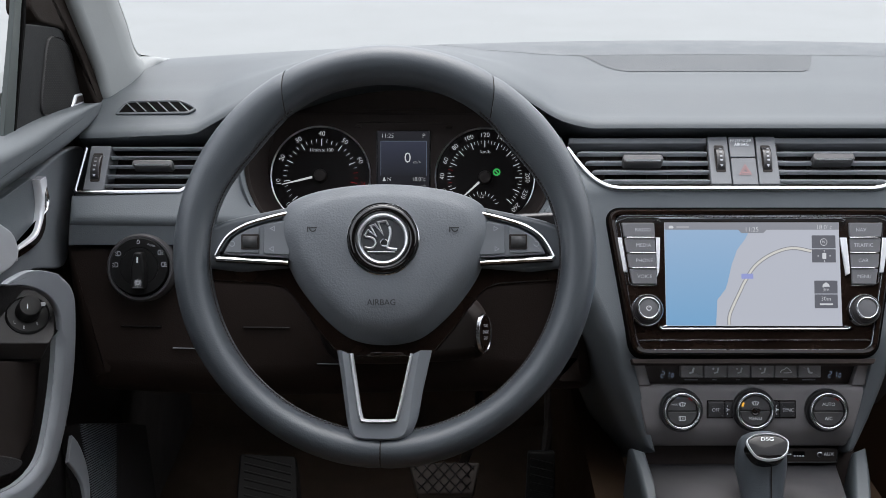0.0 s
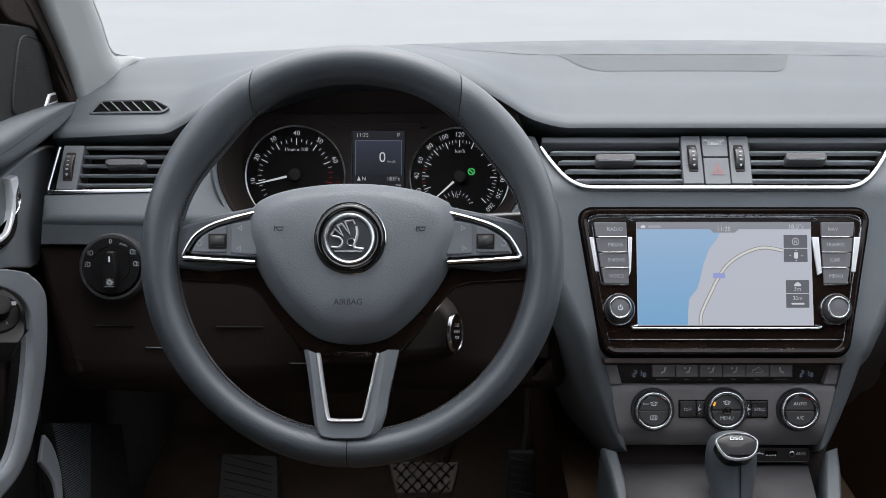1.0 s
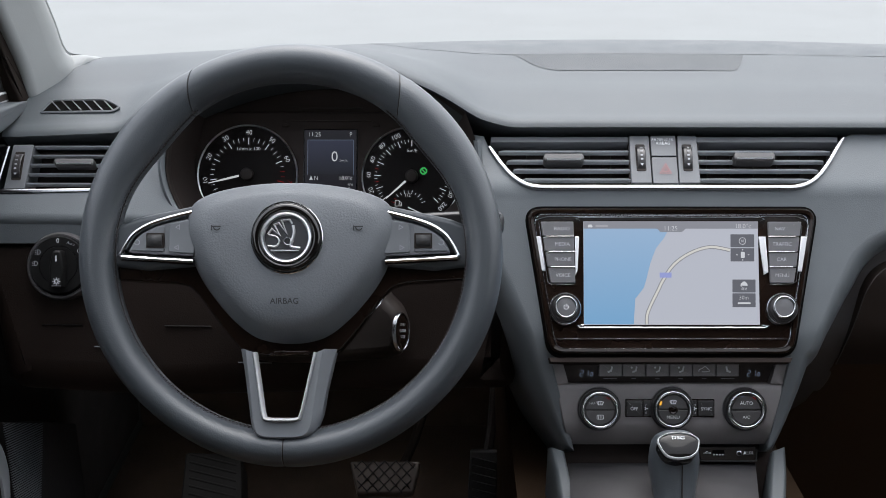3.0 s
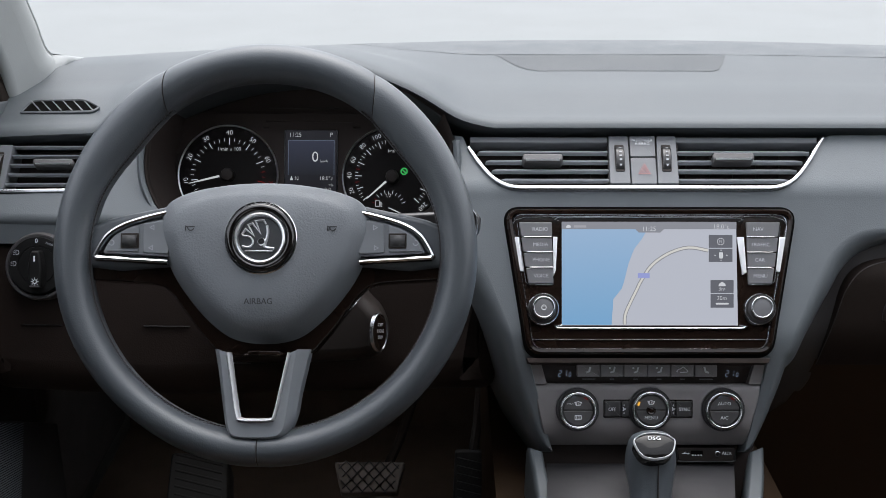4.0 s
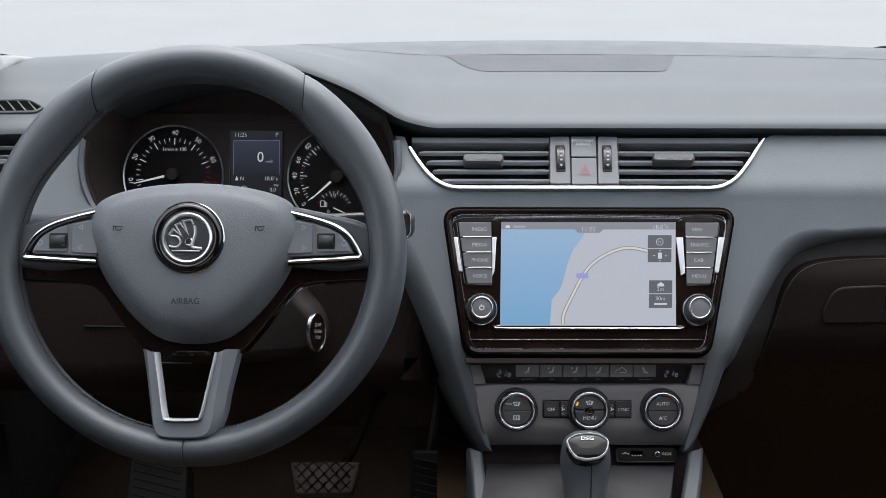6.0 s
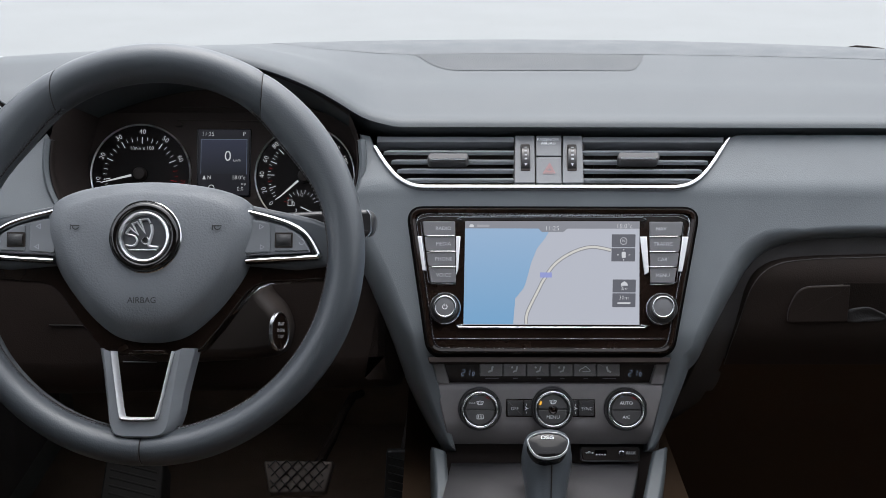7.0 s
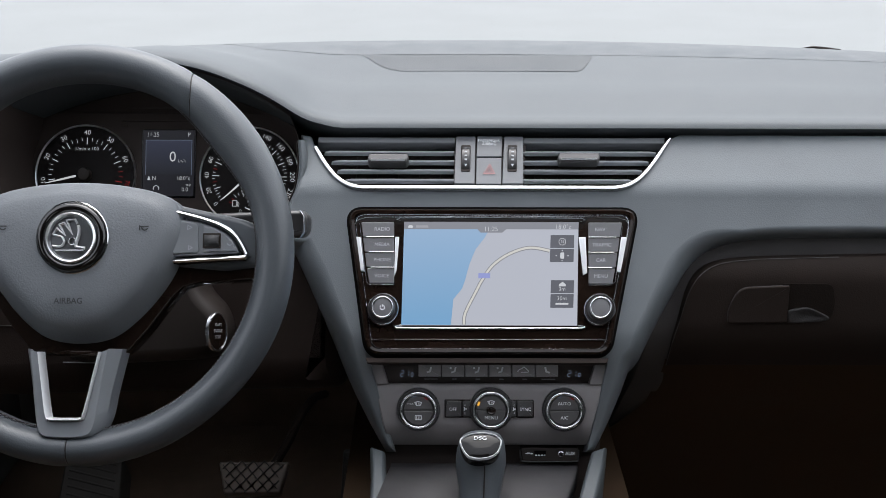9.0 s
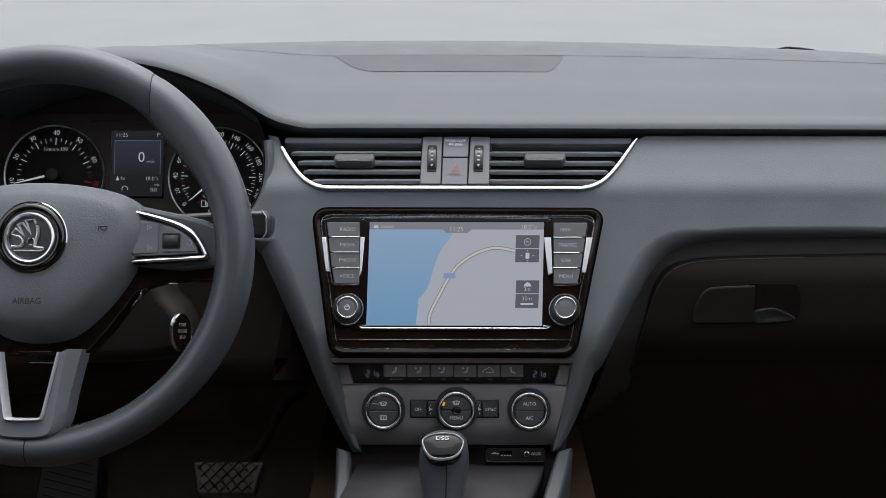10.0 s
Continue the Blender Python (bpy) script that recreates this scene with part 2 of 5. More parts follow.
# ---- solids ----
class Geo:
    def __init__(self):
        self.v, self.f = [], []

    def loops(self, rings, close=True, cap_start=False, cap_end=False):
        """Skins a row of rings of equal length."""
        base, m = len(self.v), len(rings[0])
        for r in rings:
            self.v.extend(r)
        for i in range(len(rings) - 1):
            for j in range(m if close else m - 1):
                a, b = base + i * m + j, base + i * m + (j + 1) % m
                self.f.append((a, b, b + m, a + m))
        if cap_start:
            self.f.append(tuple(base + j for j in range(m)))
        if cap_end:
            self.f.append(tuple(base + (len(rings) - 1) * m + j for j in range(m)))
        return self

    def slab(self, sheet, pts, w0, w1, bevel=0.0, bevel_w=None, steps=3):
        """An outline pulled from w0 up to w1, with its front edge rounded over `bevel` units."""
        bw = sheet.unit(*pts[0]) * bevel if bevel_w is None else bevel_w
        rows = [(0, w0)]
        if bevel:
            rows += [(bevel * (1 - math.cos(a)), w1 - bw * (1 - math.sin(a))) for a in (math.pi / 2 * i / steps for i in range(steps + 1))]
            rows.append((bevel + (0.5 if bevel > 2.5 else 0.12), w1))
        else:
            rows.append((0, w1))
        ways = side_ways(pts)
        rings = [[sheet(p[0] + n.x * d, p[1] + n.y * d, w) for p, n in zip(pts, ways)] for d, w in rows]
        return self.loops(rings, True, True, True)

    def dome(self, sheet, pts, rows):
        """Rings of an outline scaled about its middle; rows of (scale, w)."""
        cu, cv = sum(p[0] for p in pts) / len(pts), sum(p[1] for p in pts) / len(pts)
        rings = [[sheet(cu + (u - cu) * s, cv + (v - cv) * s, w) for u, v in pts] for s, w in rows]
        return self.loops(rings, True, True, True)

    def band(self, sheet, path, profile, closed=False):
        """A profile of (offset, w) run along a path; the profile is closed underneath."""
        ways = side_ways(path, closed)
        rings = [[sheet(p[0] + n.x * d, p[1] + n.y * d, w) for d, w in profile] for p, n in zip(path, ways)]
        if closed:
            rings.append(rings[0])
        return self.loops(rings, True, not closed, not closed)

    def bead(self, sheet, path, half, w0, w1, closed=False):
        """A rounded bead of half-width `half`."""
        prof = [(-half, w0)] + [(-half * math.cos(a), w0 + (w1 - w0) * (0.35 + 0.65 * math.sin(a))) for a in (math.pi * i / 6 for i in range(7))] + [(half, w0)]
        return self.band(sheet, path, prof, closed)

    def lathe(self, sheet, cu, cv, rows, n=48, squash=1.0):
        rings = [[sheet(cu + r * math.cos(t), cv + squash * r * math.sin(t), w) for t in (2 * math.pi * i / n for i in range(n))] for r, w in rows]
        if rows[-1][0] > 0.3 * rows[0][0]:
            return self.loops(rings + [rings[0]], True)
        return self.loops(rings, True, True, True)

    def torus(self, sheet, cu, cv, r, half, w0, w1, n=64):
        """A half-round ring of radius r, `half` units to each side, from w0 up to w1."""
        rows = [(r + half, w0)] + [(r + half * math.cos(a), w1 - half * sheet.unit(cu, cv) * (1 - math.sin(a))) for a in (math.pi * i / 8 for i in range(9))] + [(r - half, w0)]
        return self.lathe(sheet, cu, cv, rows, n)

    def ledge(self, sheet, path, half, w0, w1, rise, closed=False):
        """A flat bright strip whose face leans upwards by `rise` metres."""
        return self.band(sheet, path, [(-half, w0), (-half, w1 - rise), (-half * 0.7, w1 - rise * 0.9), (half * 0.7, w1), (half, w1 - 0.0003), (half, w0)], closed)

    def tube(self, pts, radius, n=10, flat=1.0, up=Vector((0, 0, 1))):
        """A tube through points of the world; radius: one or one for each point."""
        rings = []
        for i, p in enumerate(pts):
            d = (pts[min(i + 1, len(pts) - 1)] - pts[max(i - 1, 0)]).normalized()
            s = d.cross(up)
            s = s.normalized() if s.length > 1e-4 else d.orthogonal().normalized()
            t = s.cross(d)
            r = radius[i] if isinstance(radius, (list, tuple)) else radius
            rings.append([p + s * r * math.cos(a) + t * r * flat * math.sin(a) for a in (2 * math.pi * j / n for j in range(n))])
        return self.loops(rings, True, True, True)

    def block(self, lo, hi):
        x0, y0, z0 = lo
        x1, y1, z1 = hi
        return self.loops([[Vector(q) for q in ((x0, y0, z), (x1, y0, z), (x1, y1, z), (x0, y1, z))] for z in (z0, z1)], True, True, True)


def thing(name, at, label="", category="", group="", kind=""):
    """An empty at the base of a thing, which carries its parts."""
    ob = new(name)
    ob.empty_display_size = 0.02
    ob.location = at
    return tagged(ob, label, category, group, kind)




def base_of(ob):
    at = Vector((0, 0, 0))
    while ob is not None:
        at = at + ob.location
        ob = ob.parent
    return at


def part(name, geo, mat, parent=None, label="", crease=35, thick=0.0):
    """Links a solid as one mesh object under a thing or a part."""
    centre = sum((Vector(p) for p in geo.v), Vector()) / len(geo.v)
    me = bpy.data.meshes.new(name)
    me.from_pydata([Vector(p) - centre for p in geo.v], [], geo.f)
    bm = bmesh.new()
    bm.from_mesh(me)
    bmesh.ops.recalc_face_normals(bm, faces=bm.faces)
    bm.to_mesh(me)
    bm.free()
    me.materials.append(mat)
    me.shade_smooth()
    me.set_sharp_from_angle(angle=radians(crease))
    ob = new(name, me)
    if parent is not None:
        ob.location = centre - base_of(parent)
        ob.parent = parent
    else:
        ob.location = centre
    if thick:
        s = ob.modifiers.new("thickness", "SOLIDIFY")
        s.thickness, s.offset = thick, -1
    if label:
        ob["label"] = label
    return ob


def bend(ob, x0, cuts, more):
    """Cuts a flat panel across at some heights of its sheet and sets it back by more(v) metres."""
    bm = bmesh.new()
    bm.from_mesh(ob.data)
    bmesh.ops.triangulate(bm, faces=[f for f in bm.faces if len(f.verts) > 4])
    to_view = VIEW.inverted() @ Matrix.Translation(ob.location + (base_of(ob.parent) if ob.parent else Vector()))
    back = to_view.inverted()
    for v in cuts:
        bmesh.ops.bisect_plane(bm, geom=bm.verts[:] + bm.edges[:] + bm.faces[:], plane_co=back @ Vector((0, 0, 0)), plane_no=back.to_3x3() @ Vector((0, F, 441 - v)))
    for p in bm.verts:
        q = to_view @ p.co
        k = 1 + more(441 + q.y * F / q.z) / -q.z
        p.co = back @ Vector((x0 + (q.x - x0) * k, q.y * k, q.z * k))
    bm.to_mesh(ob.data)
    bm.free()
    ob.data.shade_smooth()
    ob.data.set_sharp_from_angle(angle=radians(35))


def lettering(sheet, u, v, body, height, mat, parent, w=0.001, turn=0.0, name="lettering", stretch=1.0, align="CENTER", thin=0.012):
    """A word in the built-in font, with capitals `height` units high."""
    data = bpy.data.curves.new(name, "FONT")
    data.body, data.align_x, data.align_y, data.size, data.resolution_u = body, align, "CENTER", 1.0, 3
    data.offset = -thin
    tmp = bpy.data.objects.new(name, data)
    me = bpy.data.meshes.new_from_object(tmp)
    bpy.data.objects.remove(tmp)
    k = height / 0.7
    c, s = math.cos(radians(turn)), math.sin(radians(turn))
    geo = Geo()
    for p in me.vertices:
        x, y = p.co.x * k * stretch, p.co.y * k
        geo.v.append(sheet(u + x * c - y * s, v - x * s - y * c, w))
    geo.f = [tuple(f.vertices) for f in me.polygons]
    bpy.data.meshes.remove(me)
    return part(name, geo, mat, parent)


def flat(sheet, pts, w):
    g = Geo()
    g.v = [sheet(u, v, w) for u, v in pts]
    g.f = [tuple(range(len(pts)))]
    return g


def stroke(sheet, path, half, w, closed=False):
    """A flat printed line."""
    ways = side_ways(path, closed)
    g = Geo()
    rows = [[sheet(p[0] + n.x * d, p[1] + n.y * d, w) for p, n in zip(path, ways)] for d in (-half, half)]
    return g.loops(rows, closed)


def arc(cu, cv, r, a0, a1, n=24):
    """Degrees counter-clockwise from the right."""
    return [(cu + r * math.cos(radians(a0 + (a1 - a0) * i / n)), cv - r * math.sin(radians(a0 + (a1 - a0) * i / n))) for i in range(n + 1)]


# the sheets: drawn from x0, through (u, v, distance)
X0, XM, XR = 0.0, 0.1146, 0.297
WHEEL = Sheet(X0, (679, 130, 0.982), (679, 790, 0.947))
CLUSTER = Sheet(X0, (713, 240, 1.2735), (713, 340, 1.268))
LEFT = Sheet(X0, (200, 265, 1.19), (200, 460, 1.142))
VENTS = Sheet(XM, (1120, 262, 1.1815), (1120, 335, 1.1555))
STACK = Sheet(XM, (1130, 403, 1.1475), (1130, 580, 1.1265))
HVAC = Sheet(XM, (1130, 640, 1.138), (1130, 790, 1.1425))
GLOVE = Sheet(XR, (1240, 455, 1.135), (1240, 570, 1.16), drop=2.0)


def side_sheet(x):
    """The upright plane x metres to the side, as a sheet."""
    return Sheet(X0, (100, 100, -x * F / 684), (100, 500, -x * F / 684), (0, 300, -x * F / 784))


def slab_soft(sheet, pts, w0, w1, bevel, bevel_w, weight, steps=6, deep=lambda v: 1.0):
    """A slab whose rounded edge is as wide as weight(u, v) says, and deep(v) times as deep."""
    ways = side_ways(pts)
    rings = [[sheet(u, v, w0) for u, v in pts]]
    for i in range(steps + 2):
        a = min(math.pi / 2, math.pi / 2 * i / steps)
        more = 0.6 if i > steps else 0.0
        ring = []
        for (u, v), n in zip(pts, ways):
            k = weight(u, v)
            d = bevel * k * (1 - math.cos(a)) + more
            ring.append(sheet(u + n.x * d, v + n.y * d, w1 - bevel_w * k * deep(v) * (1 - math.sin(a))))
        rings.append(ring)
    return Geo().loops(rings, True, True, True)


# ---- the setting: ground, cabin shell, windscreen ----
def setting(name, geo, mat, label, thick=0.0):
    return tagged(part(name, geo, mat, None, label, thick=thick), label, "setting", kind="structure")


g = Geo()
n = 24
span = [-600 * (1 - i / n) ** 3 for i in range(n)] + [600 * (i / n) ** 3 for i in range(n + 1)]
g.loops([[Vector((x, y, 0.0)) for x in span] for y in span], False)
setting("ground", g, CONCRETE, "pale sunless concrete yard outside the car")
g = Geo().block((-0.46, -1.35, 0.1), (1.08, 1.85, 0.15))
setting("floor", g, CARPET, "dark carpeted car floor")
HEAD = 0.38   # where the windscreen meets the unseen roof, set to shape the light
# unseen ceiling, dark so that glossy black parts mirror nothing bright
g = Geo().block((-0.46, -1.35, 1.45), (1.08, HEAD, 1.5))
setting("ceiling", g, CLOTH, "unseen dark ceiling added to keep light and reflections down")
# the unseen upper blocks of both walls cut light from behind
g = Geo().block((-0.5, -1.35, 0.1), (-0.46, 1.3, 0.9)).block((-0.5, 1.3, 0.1), (-0.46, 1.85, 0.78)).block((-0.5, -1.35, 0.9), (-0.46, 0.35, 1.5))
setting("wall_left", g, BODYGREY, "plain side of the car body, closed above to cut light from behind")
g = Geo().block((1.08, -1.35, 0.1), (1.12, 1.3, 0.9)).block((1.08, 1.3, 0.1), (1.12, 1.85, 0.78)).block((1.08, -1.35, 0.9), (1.12, 0.35, 1.5))
setting("wall_right", g, BODYGREY, "plain side of the car body, closed above to cut light from behind")
# unseen rear wall, its opening sized for reflections on the knobs
g = Geo().block((-0.5, -1.4, 0.1), (1.12, -1.35, 0.88)).block((-0.5, -1.4, 1.36), (1.12, -1.35, 1.5)).block((-0.5, -1.4, 0.88), (-0.15, -1.35, 1.36)).block((0.77, -1.4, 0.88), (1.12, -1.35, 1.36))
setting("wall_rear", g, DARKFASCIA, "unseen rear wall with a window opening sized for light and reflections")
g = Geo().block((-0.46, 1.81, 0.15), (1.08, 1.85, 0.76)).block((-0.46, 1.5, 0.76), (1.08, 1.85, 0.78))
setting("bulkhead", g, CARPET, "dark padded bulkhead behind the pedals")


# ---- dashboard top ----
MID = 0.31   # the car's centre line


def far_edge(x):
    s = (x - MID) / 0.65
    return 1.5 - 0.09 * s * s, 0.2768 - 0.04 * s * s


def hood(x):
    if x < -0.046:
        s = (-0.046 - x) / 0.215
        return 0.067 * max(0.0, 1 - s * s) ** 1.1
    s = (x + 0.046) / 0.205
    return 0.067 * max(0.0, 1 - s * s) ** 1.6 - 0.0023 * min(1.0, max(0.0, (x - 0.07) / 0.05)) - 0.003 * math.exp(-((x - 0.118) / 0.022) ** 2)


# distance and height over the sheet's middle, and how much of the hood's rise is left
PROFILE = [(1.30, 0.1185, 1.0), (1.186, 0.1195, 1.0), (1.178, 0.1215, 1.0), (1.170, 0.1243, 1.0), (1.165, 0.1254, 1.0), (1.163, 0.1266, 1.0), (1.1642, 0.1305, 1.0), (1.168, 0.1345, 1.0),
           (1.178, 0.1400, 1.0), (1.195, 0.1470, 0.98), (1.25, 0.1712, 0.82), (1.30, 0.1916, 0.62), (1.345, 0.2112, 0.42), (1.40, 0.2405, 0.18), (1.45, 0.2610, 0.05), (1.5, 0.2768, 0.0), (1.52, 0.25, 0.0)]


def pad_point(x, row):
    d, y, keep = row
    s = (x - MID) / 0.65
    df, yf = far_edge(x)
    t = max(0.0, (d - 1.19) / 0.31)
    dd = d + (0.03 if x < MID else 0.01) * s * s * (1 - min(t, 1)) + (df - 1.5) * min(t, 1)
    yy = y + (yf - 0.2768) * min(t, 1) ** 1.2 + hood(x) * keep
    yy -= 0.0095 * min(1.0, max(0.0, (-0.07 - x) / 0.3)) * max(0.0, 1 - t * 6)
    near = dd if dd < 1.195 else 1.195 + 0.83 * (dd - 1.195)
    near += 0.018 * min(1.0, max(0.0, (x - 0.06) / 0.1)) * min(1.0, max(0.0, (1.26 - d) / 0.06))
    return VIEW @ Vector((x, yy * near / dd, -near))


def pad_sheet(xa, xb, front, rear):
    """The plane of the top between two rows of its profile."""
    marks = []
    for x, row in ((xa, front), (xa, rear), (xb, front)):
        p = VIEW.inverted() @ pad_point(x, row)
        marks.append((784 + p.x * F / -p.z, 441 - p.y * F / -p.z, -p.z))
    return Sheet(X0, *marks)


xs = [-0.385 + 1.445 * i / 170 for i in range(171)]
rows = [[pad_point(x, r) for x in xs] for r in PROFILE]
rows.append([Vector((p.x, p.y + 0.01, 0.74)) for p in rows[-1]])
g = Geo().loops(rows, False)
dash = thing("dashboard", (MID, 1.3, 0.86), "soft dark grey dashboard top with a hood over the dials", "dashboard")
part("pad", g, SOFT, dash, crease=50)
# added blocks stop light leaking down past the dashboard's ends
part("light_block", Geo().block((-0.458, 1.22, 0.3), (-0.389, 1.56, 0.845)), DARKFASCIA, dash)
part("light_block", Geo().block((1.062, 1.09, 0.3), (1.078, 1.56, 0.845)), PITCH, dash)
# the flat demister strip along the windscreen
rows = []
for d, x0 in ((1.402, 0.05), (1.425, 0.03), (1.45, 0.015), (1.475, 0.0), (1.497, -0.015)):
    k = next(i for i in range(10, 15) if PROFILE[i][0] <= d <= PROFILE[i + 1][0])
    (da, ya, ka), (db, yb, kb) = PROFILE[k], PROFILE[k + 1]
    f = (d - da) / (db - da)
    rows.append([pad_point(x0 + (1.04 - x0) * i / 40, (d, ya + (yb - ya) * f, ka + (kb - ka) * f)) + Vector((0, 0, 0.0003)) for i in range(41)])
part("demister_strip", Geo().loops(rows, False), STRIPGREY, dash, "flat demister strip")
# the flat speaker grille in the middle of the top
def pad_row(d):
    k = next(i for i in range(10, 15) if PROFILE[i][0] <= d <= PROFILE[i + 1][0])
    (da, ya, ka), (db, yb, kb) = PROFILE[k], PROFILE[k + 1]
    f = (d - da) / (db - da)
    return d, ya + (yb - ya) * f, ka + (kb - ka) * f


rows = []
for d, lo, hi in ((1.3995, 0.1655, 0.4440), (1.396, 0.1700, 0.4435), (1.385, 0.1775, 0.4400), (1.372, 0.1850, 0.4355), (1.361, 0.1930, 0.4310), (1.353, 0.2020, 0.4270), (1.3475, 0.2150, 0.4200)):
    rows.append([pad_point(lo + (hi - lo) * i / 30, pad_row(d)) + Vector((0, -0.0001, 0.0004)) for i in range(31)])
part("speaker_grille", Geo().loops(rows, False), material("grille_fabric", (0.04, 0.0455, 0.051), 0.6, drift=0.05, grain=0.6, grain_size=0.0015), dash, "flat darker grey loudspeaker grille")

# ---- windscreen ----
rings = []
for i in range(25):
    x = -0.47 + 1.56 * i / 24
    rings.append([Vector((x, 1.64, 0.85)), Vector((x, HEAD, 1.46)), Vector((x, HEAD, 1.465)), Vector((x, 1.645, 0.855))])
glass = setting("windscreen", Geo().loops(rings, True, True, True), GLASS, "clear windscreen above the dashboard")
glass.visible_shadow = False

# ---- wiper outside, at the foot of the windscreen ----
wiper = thing("windscreen_wiper", view_point(1408, 90, 1.62, XR), "black wiper arm lying outside the windscreen", "wiper")
part("arm", Geo().tube([view_point(1376, 85.5, 1.60, XR), view_point(1398, 82.5, 1.60, XR), view_point(1420, 84.5, 1.60, XR), view_point(1444, 88, 1.60, XR), view_point(1470, 96, 1.60, XR)], [0.0008, 0.0016, 0.002, 0.002, 0.002], 8), BLACK, wiper)

# ---- left pillar ----
PIL = Sheet(X0, (183, 178, 1.255), (300, 105, 1.375), (150, 0, 1.2))
pillar = thing("windscreen_pillar", PIL(200, 170, -0.03), "pale grey trim of the windscreen pillar", "pillar")
line = curve([(105, -60), (122, 0), (150, 75), (170, 130), (184, 182), (215, 172), (250, 158), (275, 135), (302, 107), (285, 102), (258, 93), (240, 40), (222, -10), (205, -60)], 4, True)
part("trim", slab_soft(PIL, line, -0.012, 0.006, 46, 0.03, lambda u, v: 0.25 if u < 190 or v > 100 else 1.0), PILLAR, pillar)


# ---- fascia ----
VENT_LEFT = [(811, 262), (826, 285), (845, 308), (862, 322), (882, 331), (905, 334)]
VENT_RIGHT = [(1345, 334), (1370, 329), (1393, 314), (1415, 285), (1438, 245)]
fascia = thing("dashboard_fascia", STACK(1130, 640, -0.05), "grained grey plastic dashboard front round the screen and vents", "dashboard")
line = ([(782, 236), (802, 240)] + curve(VENT_LEFT, 3) + curve(VENT_RIGHT, 3) + [(1455, 236), (1960, 236), (1960, 412)]
        + curve([(1890, 411), (1780, 411), (1660, 412), (1580, 418), (1524, 436), (1491, 469), (1468, 513), (1447, 562), (1427, 608), (1413, 634), (1396, 650)], 3)
        + [(1378, 690), (1352, 742), (1332, 778), (1319, 800), (1301, 800), (1316, 740), (1331, 682), (1341, 642), (921, 642), (931, 682), (946, 740), (961, 800), (943, 800), (930, 778), (910, 742), (884, 690)]
        + curve([(866, 650), (849, 608), (836, 575), (820, 537), (803, 496), (775, 442), (752, 400), (768, 365), (783, 330), (789, 295), (786, 255)], 3))


def fascia_weight(u, v):
    if v > 630 and abs(u - 1131) < 218 - (v - 641) * 0.255:
        return 0.05
    if v < 345 and u > 795:
        return 0.1
    if v < 430 and u < 800:
        return 0.15
    if v > 600:
        return max(0.3, 1 - (v - 600) / 200 * 0.72)
    return max(0.32, min(1.0, 0.32 + (1580 - u) / 130))


panel = part("panel", slab_soft(STACK, line, -0.22, -0.004, 42, 0.04, fascia_weight, 8, lambda v: 1 + 1.6 * min(1.0, max(0.0, (v - 500) / 130))), FASCIA, fascia)
# above the screen the panel leans back with the vents, below it with the climate panel
def panel_lean(v):
    if v > 585:
        t = min(1.0, (v - 585) / 215)
        return STACK.depth(1130, 585) - STACK.depth(1130, v) + 0.0185 * t * t * (3 - 2 * t)
    t = min(1.0, max(0.0, (362 - v) / 54))
    return (VENTS.depth(1120, v) - STACK.depth(1130, v) - 0.0015) * t * t * (3 - 2 * t)


bend(panel, XM, list(range(310, 366, 8)) + list(range(590, 800, 15)), panel_lean)
# dark strip laid over the fascia where the gap is in shade
part("sill", Geo().slab(STACK, [(914, 635), (1346, 635), (1343, 643.5), (917, 643.5)], -0.03, -0.0015, 0.8), HOUSING, fascia, "dark strip standing in for the shaded gap below the screen")
# left part beside the dials
line = ([(127, 347), (318, 342)] + curve([(334, 333), (352, 316), (378, 288), (404, 258)], 3) + [(420, 240), (436, 262)]
        + curve([(428, 300), (440, 345), (464, 382)], 4) + [(480, 399), (420, 398), (119, 396)])
part("side_panel", slab_soft(LEFT, line, -0.18, 0.0, 16, 0.008, lambda u, v: 1.0 if v > 392 and u < 425 else 0.08), FASCIA, fascia)
UNDER = Sheet(X0, (200, 388, 1.1615), (200, 436, 1.1655))
part("side_panel", Geo().slab(UNDER, [(123, 388), (470, 388), (470, 434), (121, 434)], -0.02, 0.0, 1), FASCIA, fascia)
KNEE = Sheet(X0, (200, 440, 1.168), (200, 640, 1.176))
line = rounded([(115, 437), (1040, 437), (1060, 705), (420, 720), (130, 705)], [6, 6, 30, 60, 40])
# beads stand in for glints on the knee panel; the lower pair is paler
for u0, u1, v in ((213, 285, 578), (305, 346, 617), (430, 512, 580), (560, 620, 645)):
    part("seam", Geo().bead(KNEE, [(u0, v), (u1, v + 1)], 1.0, -0.006, -0.0015), SATIN if v > 600 else DARKFASCIA, fascia)
part("knee_panel", slab_soft(KNEE, line, -0.25, -0.004, 70, 0.06, lambda u, v: min(1.0, max(0.1, (v - 560) / 130))), KNEE_BLACK, fascia, "dark plastic panel below the dashboard")

# ---- steering wheel ----
wheel = thing("steering_wheel", WHEEL(679, 451, -0.06), "dark leather steering wheel with chrome-edged spokes", "steering wheel")
RC, RV, RR = 679.5, 451.5, 348.5
UNIT = WHEEL.unit(679, 451)


def thumb_rest(a):
    """How far the rim swells inwards where the thumbs rest."""
    return sum(14.0 * math.exp(-((a - c) / 16.0) ** 2) for c in (40.0, 140.0))


